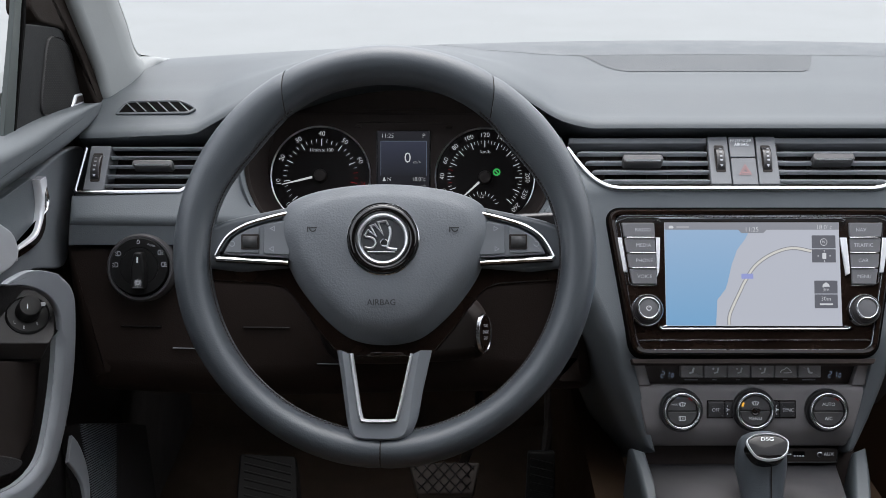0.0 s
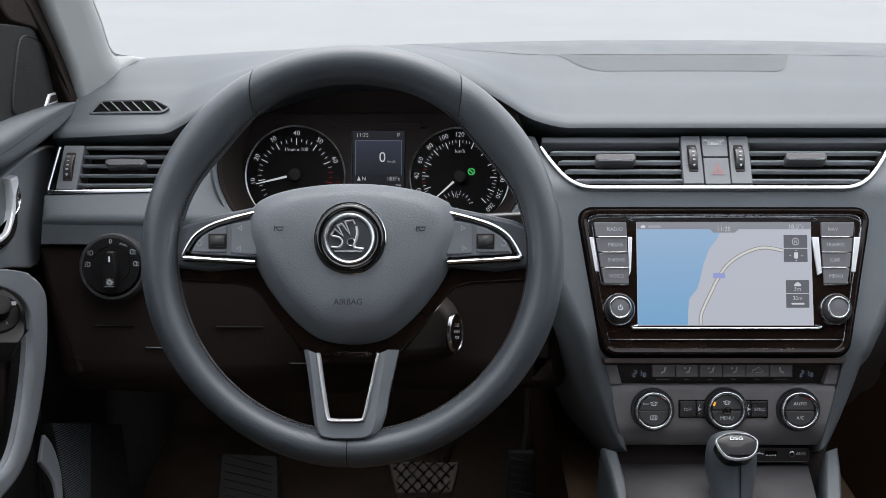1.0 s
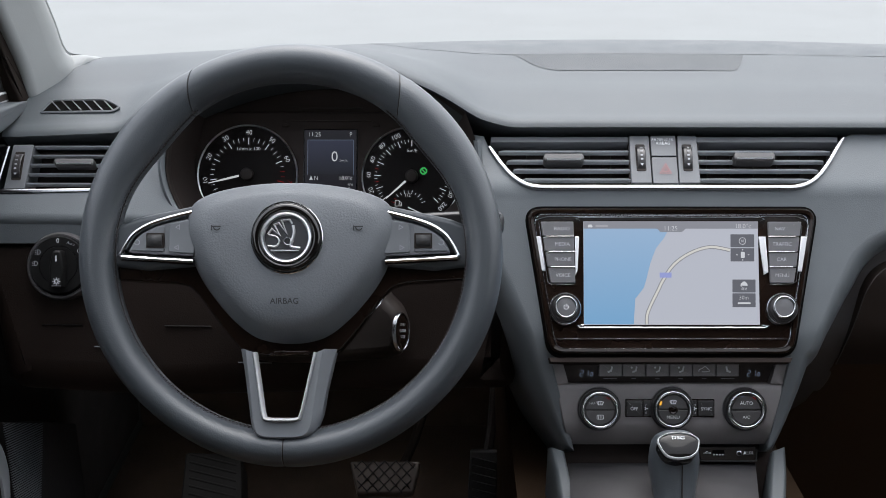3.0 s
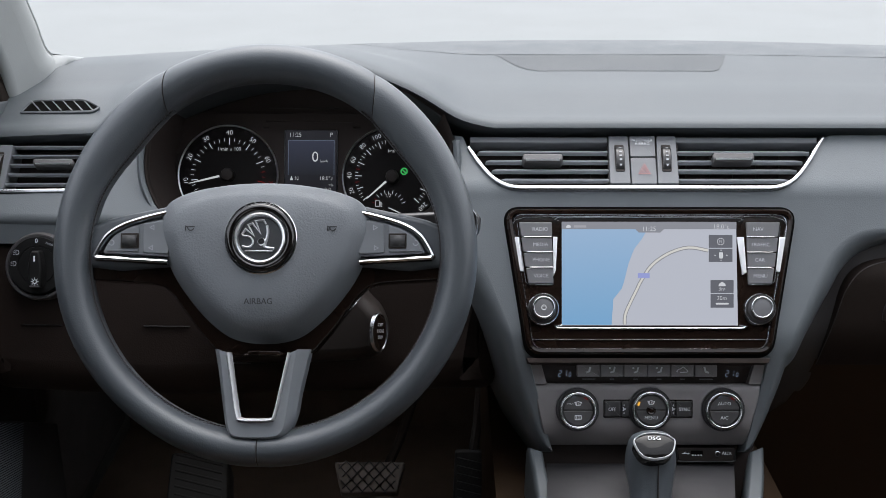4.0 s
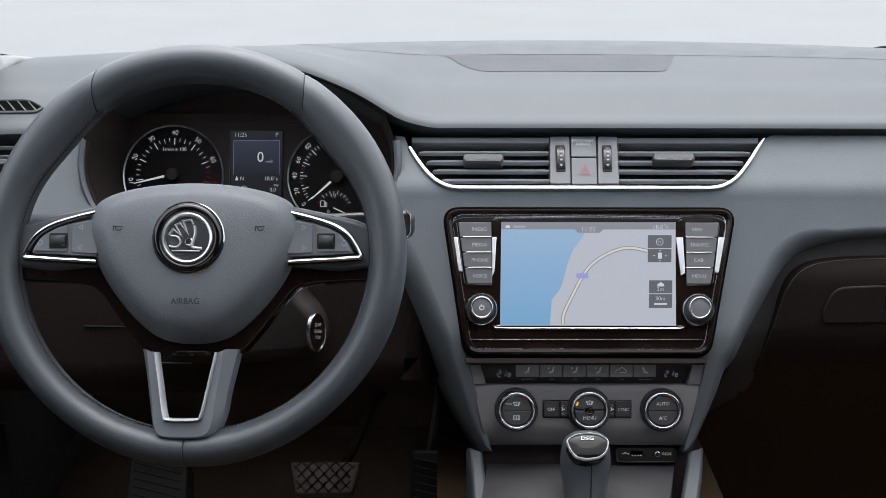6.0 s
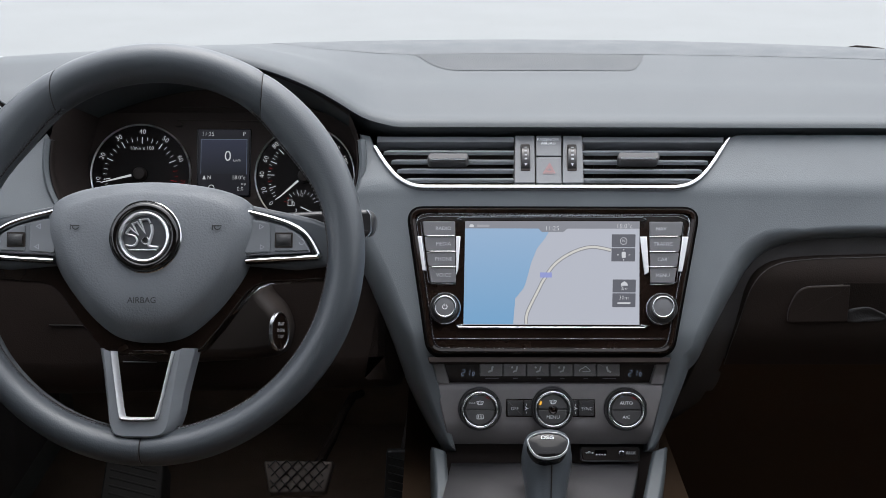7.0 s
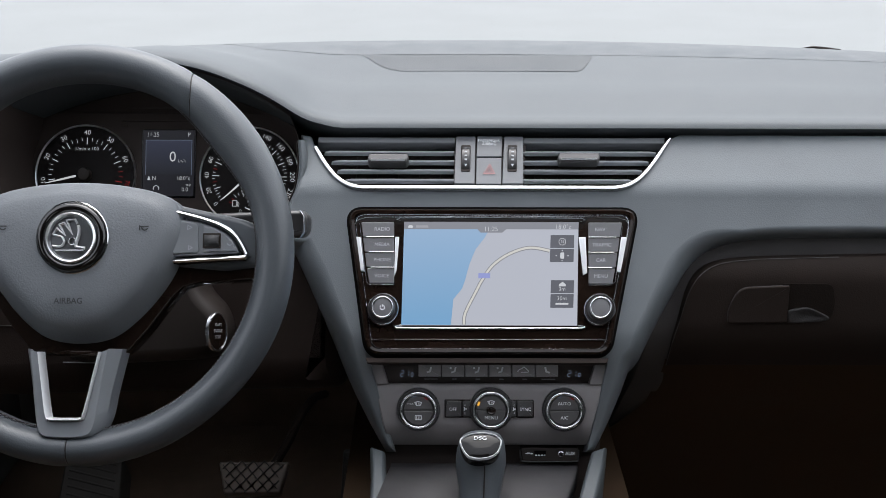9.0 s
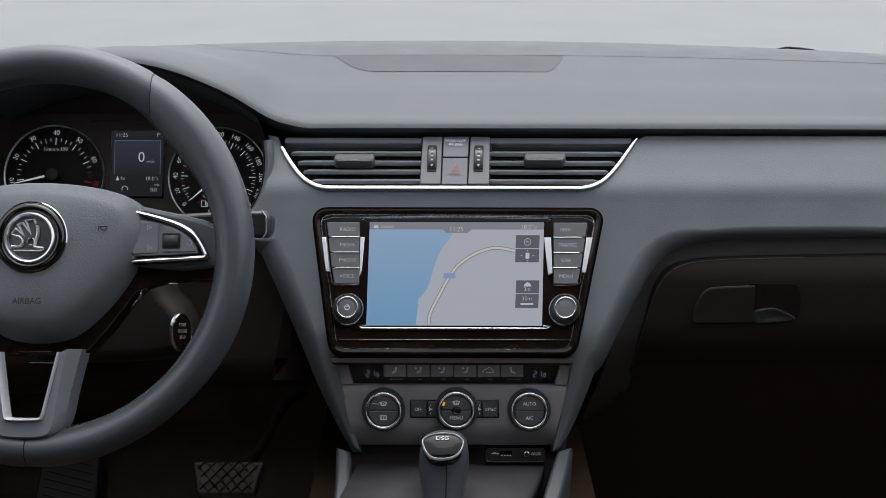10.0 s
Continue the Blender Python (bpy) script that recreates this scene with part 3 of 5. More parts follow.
def rim_point(a, b, extra=0.0):
    slim = sum(2.2 * math.exp(-((a % 360 - c) / 22.0) ** 2) for c in (228.0, 312.0))
    r = 34.0 - slim + extra
    across = r + (thumb_rest(a % 360) if math.cos(radians(b)) < 0 else 0.0)
    rad = RR - slim + across * math.cos(radians(b))
    return WHEEL(RC + rad * math.cos(radians(a)), RV - rad * math.sin(radians(a)), -0.0225 + 1.38 * r * UNIT * math.sin(radians(b)))


def rim_section(a0, a1, skew0, skew1):
    m = int((a1 - a0) / 2.5)
    rings = []
    for i in range(m + 1):
        a = a0 + (a1 - a0) * i / m
        edge = -1.2 if i in (0, m) else 0.0
        near0, near1 = max(0, 1 - (a - a0) / 12), max(0, 1 - (a1 - a) / 12)
        rings.append([rim_point(a + (skew0 * near0 + skew1 * near1) * math.cos(2 * math.pi * j / 24), 360 * j / 24, edge) for j in range(24)])
    return Geo().loops(rings, True, True, True)


for a0, a1, k0, k1, name in ((56.2, 121.2, 3.6, -3.6, "rim_top"), (121.6, 268.6, -3.6, 0, "rim_side"), (269.0, 415.8, 0, 3.6, "rim_side")):
    part(name, rim_section(a0, a1, k0, k1), LEATHER, wheel, "smooth dark grey leather")
part("rim_core", Geo().loops([[rim_point(a, 360 * j / 16, -2.2) for j in range(16)] for a in range(0, 361, 5)]), BLACK, wheel)
# stitches along the inside of the rim
g = Geo()
for lo, hi in ((-80, 57), (123, 260)):
    a = lo
    while a < hi:
        for b, slip in ((153, 0.6), (164, -0.6)):
            p, q = rim_point(a, b, 0.6), rim_point(a + slip, b + 10, 0.8)
            g.tube([p, p.lerp(q, 0.5) + (q - p).orthogonal().normalized() * 0.0002, q], 0.00045, 5)
        a += 1.3
for lo, hi in ((-80, 57), (123, 260)):
    part("seam", Geo().tube([rim_point(lo + (hi - lo) * i / 60, 163, 0.15) for i in range(61)], 0.0007, 6), BLACK, wheel, "dark sewn seam inside the rim")
tagged(part("stitching", g, THREAD, wheel, "grey stitching inside the rim"), kind="stuff")

# grey arms, piano black plate, airbag cover
arm = curve([(338, 372), (365, 392), (392, 384), (430, 375), (470, 367), (512, 358)], 4) + [(540, 400), (540, 470), (420, 480), (338, 470)]
for pts in (arm, mirrored(arm, 680)):
    part("arm", Geo().slab(WHEEL, pts, -0.04, -0.019, 10, 0.007, 5), LEATHER, wheel)
half = [(680, 350), (512, 378), (455, 389), (418, 399), (388, 414), (365, 436), (354, 456), (352, 480), (362, 494), (420, 497), (470, 500), (496, 507), (512, 522), (556, 582), (589, 621), (606, 632), (680, 632)]
whole = half + [(1360 - u, v) for u, v in half[-2:0:-1]]
part("spoke_plate", Geo().slab(WHEEL, whole, -0.046, -0.022, 3, 0.003, 4), PIANO, wheel, "piano black plastic")
cov = curve([(680, 322), (740, 325), (800, 335), (842, 350), (861, 369), (867, 400), (863, 440), (848, 485), (818, 533), (782, 572), (748, 598), (715, 609), (680, 612), (645, 609), (612, 598), (578, 572), (543, 533), (513, 485), (498, 440), (494, 400), (500, 369), (519, 350), (560, 335), (620, 325)], 4, True)
rows = [(1.0, -0.03), (1.0, -0.0145), (0.994, -0.011), (0.98, -0.0082), (0.95, -0.0055), (0.9, -0.0022), (0.86, 0.0002), (0.83, 0.0018), (0.79, 0.003), (0.7, 0.0045), (0.55, 0.006), (0.35, 0.007), (0.15, 0.0074)]
rings = []
for k, w in rows:
    steep = 0.012 * min(1.0, max(0.0, (k - 0.76) / 0.22))
    rings.append([WHEEL(680.5 + (u - 680.5) * k, 453 + (v - 453) * k, w - steep * min(1.0, max(0.0, (v - 405) / 120))) for u, v in cov])
cover = part("airbag_cover", Geo().loops(rings, True, True, True), COVER, wheel, "grained dark grey plastic cover")
lettering(WHEEL, 676, 537, "AIRBAG", 10.5, EMBOSS, cover, 0.0088, stretch=0.97, thin=-0.01)
for u in (554, 804):
    horn = Geo().loops([[WHEEL(p, q, 0.0062) for p, q in ((u - 9, 403), (u - 7, 403))], [WHEEL(p, q, 0.0062) for p, q in ((u - 9, 412), (u - 7, 412))]], False)
    s = stroke(WHEEL, [(u - 7, 405), (u + 8, 405)], 1.1, 0.0062)
    horn.f += [tuple(i + len(horn.v) for i in f) for f in s.f]
    horn.v += s.v
    s = stroke(WHEEL, arc(u + 1, 406, 5.5, 180, 340, 8), 1.0, 0.0062)
    horn.f += [tuple(i + len(horn.v) for i in f) for f in s.f]
    horn.v += s.v
    part("horn_symbol", horn, EMBOSS, cover)

# badge in the middle: black and chrome rings round a plain silver relief
EU, EV = 678.5, 425
badge = part("badge", Geo().lathe(WHEEL, EU, EV, [(63, 0.002), (63, 0.006), (61, 0.0092), (58, 0.0112), (54, 0.0122), (50, 0.012), (47, 0.0108), (44, 0.009), (44, 0.002)], 72), BADGEBLACK, wheel, "black and chrome round badge")
part("outer_ring", Geo().lathe(WHEEL, EU, EV, [(63.2, 0.003), (64.8, 0.005), (64.2, 0.0072), (62.6, 0.008), (62.0, 0.006)], 72), CHROME, badge)
part("ring", Geo().lathe(WHEEL, EU, EV + 1, [(46, 0.006), (46, 0.0098), (44.5, 0.0118), (42.5, 0.0126), (40, 0.0122), (38.4, 0.0105), (37.6, 0.006)], 72), BRIGHT, badge)
part("disc", Geo().lathe(WHEEL, EU, EV + 1, [(39, 0.005), (39, 0.0078), (20, 0.0082), (4, 0.0084)], 48), DISCGREY, badge, "grey metal disc")
for path, h in (([(646, 420), (653, 410), (667, 421), (657, 403), (665, 400), (679, 418), (670, 396), (684, 394), (688, 401)], 1.8),
                (curve([(690, 404), (692, 416), (689, 430), (687, 441), (703, 444)], 4), 2.6), (curve([(648, 421), (661, 424), (666, 433), (660, 441), (647, 440)], 4), 1.8), ([(652, 448), (700, 448)], 1.2)):
    part("relief", Geo().bead(WHEEL, path, h, 0.0078, 0.0112), TRIMBRIGHT, badge)
part("boss", Geo().lathe(WHEEL, 681, 432, [(7, 0.008), (7, 0.0105), (5.5, 0.0114), (4.5, 0.0106), (4, 0.009)], 20), CHROME, badge)

# switch pods on the arms, set back from the airbag cover
PODS = Sheet(X0, (679, 130, 0.990), (679, 790, 0.955))
INNER = [(394, 450), (404, 430), (416, 417), (440, 404), (468, 396), (512, 388), (512, 456)]


def put_pod(flip):
    turn = (lambda pts: mirrored(pts, 680)) if flip else (lambda pts: pts)
    at = (lambda u: 1360 - u) if flip else (lambda u: u)
    loop = curve([(508, 378), (468, 388), (432, 400), (406, 416), (392, 434), (381, 455)], 5) + [(384, 458), (510, 465)]
    pod = part("switch_pod", Geo().slab(PODS, rounded(turn(INNER), 5), -0.012, -0.001, 2), SATIN, wheel, "grey switches with a roller")
    part("chrome_edge", Geo().bead(PODS, turn(loop), 6.0, -0.008, 0.002), CHROME, pod)
    part("key", Geo().slab(PODS, rounded(turn([(398, 447), (408, 429), (420, 417), (442, 406), (459, 402), (459, 448)]), 4), -0.004, 0.0004, 1.5), SATIN, pod)
    part("key", Geo().slab(PODS, rounded(turn([(468, 399), (512, 390), (512, 452), (466, 449)]), 4), -0.004, 0.0006, 1.5), SATIN, pod)
    part("roller_well", Geo().slab(PODS, turn(box_line(427, 415, 459, 442, 2)), -0.003, 0.0009, 0.5), BLACK, pod)
    roller = Geo()
    rings = []
    for i in range(13):
        a = math.pi * i / 12
        bump = 0.0005 if i % 2 else 0.0
        rings.append([PODS(at(u), 428.5 - 11.5 * math.cos(a), -0.001 + (0.0045 + bump) * math.sin(a)) for u in (430, 456)])
    part("roller", Geo().loops(rings, False), RUBBER, pod, "ribbed dark roller", thick=0.0004)
    for u, v, d in ((483, 405, -1), (481, 441, 1)):
        part("arrow_mark", stroke(PODS, turn([(u - 4, v), (u + 3, v - 4), (u + 3, v + 4)]), 0.6, 0.0012, True), FAINT, pod)
    part("ring_mark", stroke(PODS, [(at(411) + 4.5 * math.cos(t / 3), 432 + 4.5 * math.sin(t / 3)) for t in range(-6, 10)], 0.7, 0.001), FAINT, pod)


put_pod(False)
put_pod(True)

# lower spoke
SPOKE_EDGE = [(594, 620), (601, 660), (609, 720), (615, 758), (628, 780), (671, 783), (716, 780), (737, 747), (746, 700), (756, 655), (764, 620)]
SPOKE_FACE = [(604, 620), (609, 660), (616, 720), (621, 757), (632, 775), (671, 778), (708, 775), (722, 757), (729, 715), (737, 660), (744, 620)]
SPOKE_MOUTH = [(617, 626), (622, 660), (630, 712), (635, 741), (641, 749), (670, 750.5), (699, 749), (706, 742), (714, 708), (724, 662), (732, 626)]
rings = [[WHEEL(u, v, w) for u, v in curve(pts, 4)] for pts, w in ((SPOKE_EDGE, -0.035), (SPOKE_EDGE, -0.010), (SPOKE_FACE, -0.0015), (shrunk(SPOKE_FACE, 1.5), -0.0008), (SPOKE_MOUTH, -0.0008), (SPOKE_MOUTH, -0.006))]
rings.append(rings[0])
spoke = part("lower_spoke", Geo().loops(rings, False), SILVER, wheel, "satin silver lower spoke")
trim = curve([(620.5, 626), (625.5, 660), (633, 712), (637.5, 738), (643.5, 745.5), (670, 746.5), (697, 745.5), (703, 738.5), (711, 706), (720.5, 662), (728.5, 626)], 4)
part("chrome_edge", Geo().bead(WHEEL, trim, 3.3, -0.012, 0.003), SATINBRIGHT, spoke)
part("clip", Geo().slab(WHEEL, box_line(655, 624, 712, 630, 2), -0.02, -0.004, 1), PIANO, wheel)
# small metal beads put in for the glints along the clip
for u0, u1, v in ((648, 655, 629), (662, 674, 625), (699, 702, 626), (707, 716, 629)):
    part("clip_glint", Geo().bead(WHEEL, [(u0, v), (u1, v - 1)], 1.1, -0.012, -0.002), DULL, wheel)
# column behind the wheel
COLUMN = Sheet(X0, (700, 590, 1.115))
column = thing("steering_column", COLUMN(700, 560, -0.1), "dark plastic steering column shroud with a start button", "steering column")
line = curve([(560, 455), (700, 440), (800, 470), (832, 520), (858, 550), (870, 590), (860, 628), (840, 640), (780, 646), (640, 650), (575, 630), (550, 540)], 4, True)
part("shroud", Geo().slab(COLUMN, line, -0.16, -0.003, 26, 0.03, 5), BLACK, column)
START = Sheet(X0, (856, 590, 1.115), (856, 690, 1.115), (866, 590, 1.1284))
button = part("start_button", Geo().lathe(START, 857, 590, [(10.5, -0.002), (10.5, 0.0), (10, 0.0006), (9, 0.001), (3, 0.0012), (0.5, 0.0012)], 40, 3.15), PIANO, column, "black start button in a chrome ring")
for body, v in (("START", 577), ("ENGINE", 588), ("STOP", 599)):
    lettering(START, 857, v, body, 5.6, KEYPRINT, button, 0.0018, stretch=0.34, thin=0.0)
part("chrome_ring", Geo().lathe(START, 857, 590, [(11, -0.002), (11, 0.0008), (10.5, 0.0016), (10.2, 0.0014), (10.0, 0.0)], 40, 3.15), DULL, button)
STALK = Sheet(X0, (1030, 395, 1.044))
stalk = thing("wiper_stalk", STALK(900, 400, -0.02), "black control stalk behind the steering wheel", "stalk")
part("lever", Geo().slab(STALK, rounded([(880, 380), (1000, 374), (1040, 373), (1051, 385), (1050, 412), (1040, 423), (1005, 422), (880, 412)], [3, 4, 8, 6, 8, 8, 4, 3]), -0.03, -0.003, 8, 0.007, 4), DARKKEY, stalk)
part("tip_ring", Geo().bead(STALK, [(1036, 374), (1043, 384), (1043, 413), (1036, 423)], 1.6, -0.006, 0.0), DULL, stalk)

# ---- instrument cluster ----
cluster = thing("instrument_cluster", CLUSTER(713, 345, -0.02), "dark instrument cluster with two chrome-ringed dials", "instrument cluster")
OPEN = Sheet(X0, (706, 300, 1.168))


def opening(k=0.0):
    top = []
    for i in range(25):
        u = 448 + 516 * i / 24
        x = (u - 784) * 1.168 / F
        top.append((u, 441 - (0.1245 + hood(x) - 0.0095 * max(0.0, -0.07 - x) / 0.3) * F / 1.168 + k))
    low = curve([(976, 232), (984, 262), (985, 300), (975, 345), (944, 388), (880, 412), (706, 420), (534, 412), (468, 388), (439, 345), (428, 300), (429, 262), (437, 238)], 4)
    return top + low


mouth = opening()
back = [(713 + (u - 706) * 0.86, 305 + (v - 300) * 0.80) for u, v in mouth]
g = Geo().loops([[OPEN(u, v, -0.001) for u, v in mouth], [OPEN(706 + (u - 706) * 0.985, 300 + (v - 300) * 0.985, -0.02) for u, v in mouth], [CLUSTER(u, v, 0.004) for u, v in back], [CLUSTER(u, v, -0.012) for u, v in back]], True, False, True)
part("housing", g, HOUSING, cluster, "matt black housing")
ring = curve([(429, 250), (426, 300), (437, 347), (467, 391), (534, 416), (706, 424), (880, 416), (946, 391), (977, 347), (987, 300), (985, 250)], 5)
part("surround", Geo().bead(OPEN, ring, 7.5, -0.012, 0.004), FASCIA, cluster, "grey plastic surround")
part("inner_bead", Geo().bead(OPEN, [(706 + (u - 706) * 0.972, 300 + (v - 300) * 0.96) for u, v in ring], 3, -0.014, 0.0), BLACK, cluster)
part("face_plate", Geo().slab(CLUSTER, rounded([(470, 200), (956, 200), (970, 330), (930, 420), (500, 420), (458, 330)], 40), -0.01, -0.002, 3), HOUSING, cluster)
for u0, u1, v in ((642, 772, 192), (636, 790, 216)):
    part("ledge", Geo().bead(Sheet(X0, (713, 205, 1.255)), [(u0, v), (u1, v + 1)], 1.1, -0.003, 0.0), HOUSING, cluster)


def dial(cu, cv, r):
    d = part("dial", Geo().lathe(CLUSTER, cu, cv, [(r - 1, -0.004), (r - 1, 0.0), (20, 0.0), (2, 0.0)], 64), DIALBLACK, cluster, "black dial with white figures")
    part("chrome_ring", Geo().lathe(CLUSTER, cu, cv, [(r + 2, -0.003), (r + 2, 0.0012), (r + 1.0, 0.0022), (r - 0.1, 0.0018), (r - 0.9, 0.0)], 72), BRIGHT, d)
    return d


def tick(d, cu, cv, a, r0, r1, half, mat=None):
    c, s = math.cos(radians(a)), math.sin(radians(a))
    part("tick", stroke(CLUSTER, [(cu + r0 * c, cv - r0 * s), (cu + r1 * c, cv - r1 * s)], half, 0.0003), mat or LIT, d)


def needle(d, cu, cv, a, r):
    c, s = math.cos(radians(a)), math.sin(radians(a))
    g = Geo()
    rings = []
    for q, half in ((14, 2.0), (r * 0.6, 1.6), (r, 0.7)):
        u, v = cu + q * c, cv - q * s
        rings.append([CLUSTER(u + s * h, v + c * h, w) for h, w in ((-half, 0.007), (0, 0.0082), (half, 0.007))])
    part("needle", g.loops(rings, True, True, True), LIT, d, "thin white needle")
    part("hub", Geo().lathe(CLUSTER, cu, cv, [(11.5, 0.0), (11.5, 0.006), (10, 0.008), (4, 0.0085), (1, 0.0085)], 32), BLACK, d)


d = dial(567.5, 312, 87)
for i in range(8):
    a = 221 - 33.2 * i
    c, s = math.cos(radians(a)), math.sin(radians(a))
    tick(d, 567.5, 312, a, 54, 66, 0.7, LITRED if i == 7 else None)
    lettering(CLUSTER, 567.5 + 75 * c, 312 - 75 * s, str(i * 10), 8.4, LITRED if i == 7 else LIT, d, 0.0003, a - 90 if 0 < i < 7 else a - 90)
    if i < 7:
        for j in (1, 2, 3):
            tick(d, 567.5, 312, a - 8.3 * j, 60 if j != 2 else 58, 66, 0.42, LITRED if i == 6 and j > 1 else None)
lettering(CLUSTER, 569, 266, "1/min x 100", 6.2, LIT, d, 0.0003)
needle(d, 567.5, 312, 193.5, 69)
d = dial(858, 315, 87)
for i, (k, a) in enumerate([(0, 219), (20, 199), (40, 178), (60, 156.5), (80, 134), (100, 112), (120, 90), (140, 67.5), (160, 45), (180, 22.5), (200, 0), (230, -22.5), (260, -44)]):
    c, s = math.cos(radians(a)), math.sin(radians(a))
    tick(d, 858, 315, a, 54, 66, 0.7)
    lettering(CLUSTER, 858 + 75.5 * c, 315 - 75.5 * s, str(k), 8.2, LIT, d, 0.0003, a - 90)
    if i < 12:
        for j in (1, 2, 3):
            tick(d, 858, 315, a - 5.4 * j, 59 if j == 2 else 61, 66, 0.4, LITRED if j == 2 and i in (1, 2) else None)
lettering(CLUSTER, 859, 269, "km/h", 6.2, LIT, d, 0.0003)
for a in range(20, 161, 14):
    tick(d, 852, 370, a, 25, 30 if a % 4 else 32, 0.42, LITRED if a > 140 else None)
lettering(CLUSTER, 851, 348, "1/2", 6, LIT, d, 0.0003)
lettering(CLUSTER, 843, 376, "0", 6, LIT, d, 0.0003)
pump = Geo()
for pts in (box_line(829, 357, 836, 367), [(837, 359), (840, 361), (840, 367), (838, 367)]):
    s = stroke(CLUSTER, pts, 0.45, 0.0003, True)
    pump.f += [tuple(i + len(pump.v) for i in f) for f in s.f]
    pump.v += s.v
part("fuel_symbol", pump, LIT, d)
part("fuel_needle", stroke(CLUSTER, [(852, 370), (876, 381)], 0.9, 0.004), LIT, d)
part("indicator", stroke(CLUSTER, [(879 + 5.5 * math.cos(t / 10 * 2 * math.pi), 305 + 5.5 * math.sin(t / 10 * 2 * math.pi)) for t in range(10)], 1.2, 0.0003, True), LITGREEN, d, "green lit symbol")
part("indicator_bar", stroke(CLUSTER, [(875, 301), (883, 309)], 1.2, 0.0003), LITGREEN, d)
needle(d, 858, 315, 222, 60)
# display between the dials
disp = part("display", Geo().slab(CLUSTER, box_line(666, 231, 762, 352, 3), -0.002, -0.0004, 1), material("display_black", (0.006, 0.006, 0.008), 0.2), cluster, "small dark display")
part("display_glow", flat(CLUSTER, box_line(669, 233, 759, 349), 0.0002), glow("dark_display", (0.011, 0.011, 0.014)), disp)
part("field", flat(CLUSTER, box_line(674, 251, 755, 311), 0.0006), glow("blue_grey_field", (0.026, 0.03, 0.05), low=(0.013, 0.014, 0.018)), disp)
part("field_edge", stroke(CLUSTER, [(674, 312), (674, 250.5), (755, 250.5), (755, 312)], 0.5, 0.001), LITBLUE, disp)
for u, v, body, h in ((686, 241, "11:25", 7.5), (750, 241, "P", 7.5), (737.5, 287.5, "km/h", 5), (741, 318, "18.0\u00b0c", 7), (750, 329, "trip", 4.5), (744, 338, "0.0", 7), (689, 318, "N", 7)):
    lettering(CLUSTER, u, v, body, h, LIT, disp, 0.001, stretch=0.95)
lettering(CLUSTER, 721.5, 280.5, "0", 18, LIT, disp, 0.001, stretch=0.98, thin=0.004)
part("arrow", flat(CLUSTER, [(677, 321), (680, 313), (683, 321)], 0.001), LIT, disp)
part("gauge_symbol", stroke(CLUSTER, arc(693, 336, 5, -30, 210, 10), 0.6, 0.001), LIT, disp)
for u in (634, 795):
    part("peg", Geo().slab(CLUSTER, rounded([(u - 6, 223), (u, 220), (u + 6, 223), (u + 6, 227), (u - 6, 227)], 2), -0.002, 0.0012, 1), HOUSING, cluster)

# ---- air vents ----
def slat(sheet, u0, u1, e, mat, parent, rise=10.5, lean0=0.0, lean1=0.0):
    prof = ((e + 1.6, -0.0075), (e + 1.2, -0.0045), (e, -0.003), (e - 1.4, -0.0026), (e - 2.2, -0.0036), (e - rise, -0.0105), (e - rise + 0.6, -0.016))
    rings = [[sheet(u + (v - e) * k, v, w) for v, w in prof] for u, k in ((u0, lean0), (u0 + 2, lean0), (u1 - 2, lean1), (u1, lean1))]
    part("slat", Geo().loops(rings, True, True, True), mat, parent)


def tab(sheet, u0, u1, v0, v1, parent):
    v0, v1 = v0 + 5, v1 - 3
    t = part("tab", Geo().slab(sheet, rounded([(u0 + 1, v0), (u1 - 1, v0), (u1 + 2, v1 - 6), (u1 - 2, v1), (u0 + 2, v1), (u0 - 2, v1 - 6)], 3), -0.008, 0.004, 3, 0.003), KNOBGREY, parent, "grey tab with a chrome lip")
    part("chrome_lip", Geo().ledge(sheet, [(u0 + 5, v1 - 2.6), (u1 - 5, v1 - 2.6)], 0.9, 0.002, 0.0068, 0.002), SATINBRIGHT, t)


def thumb_wheel(sheet, pts, u0, u1, v0, v1, slant, parent):
    p = part("wheel_panel", Geo().slab(sheet, rounded(pts, 2), -0.03, -0.001, 1.2), VENTGREY, parent)
    part("wheel_slot", Geo().slab(sheet, rounded([(u0 - 1 + slant, v0 - 2), (u1 + 1 + slant, v0 - 2), (u1 + 1 - slant, v1 + 2), (u0 - 1 - slant, v1 + 2)], 3), -0.004, -0.0004, 0.4), BLACK, p)
    rings = []
    for i in range(17):
        a = math.pi * i / 16
        v = (v0 + v1) / 2 - (v1 - v0) / 2 * math.cos(a)
        k = -slant * (2 * (v - v0) / (v1 - v0) - 1)
        rings.append([sheet(u + k, v, -0.004 + (0.0085 + (0.0004 if i % 2 else 0)) * math.sin(a)) for u in (u0, u0 + 2, u1 - 2, u1)])
    part("thumb_wheel", Geo().loops(rings, False), DARKKEY, p, "black ribbed thumb wheel with white marks", thick=0.0005)
    mid = (u0 + u1) / 2
    for t, h in ((0.22, 1.2), (0.37, 1.6), (0.53, 2.2), (0.69, 2.6)):
        v = v0 + (v1 - v0) * t
        k = -slant * (2 * t - 1)
        part("mark", flat(sheet, box_line(mid - 2.2 + k, v - h / 1.8, mid + 2.2 + k, v + h / 1.8), 0.0058), FAINT, p)
    k = -slant * 0.72
    v = v0 + (v1 - v0) * 0.87
    part("mark", flat(sheet, [(mid - 2.8 + k, v - 2), (mid + 2.8 + k, v - 2), (mid + k, v + 2.5)], 0.0035), FAINT, p)


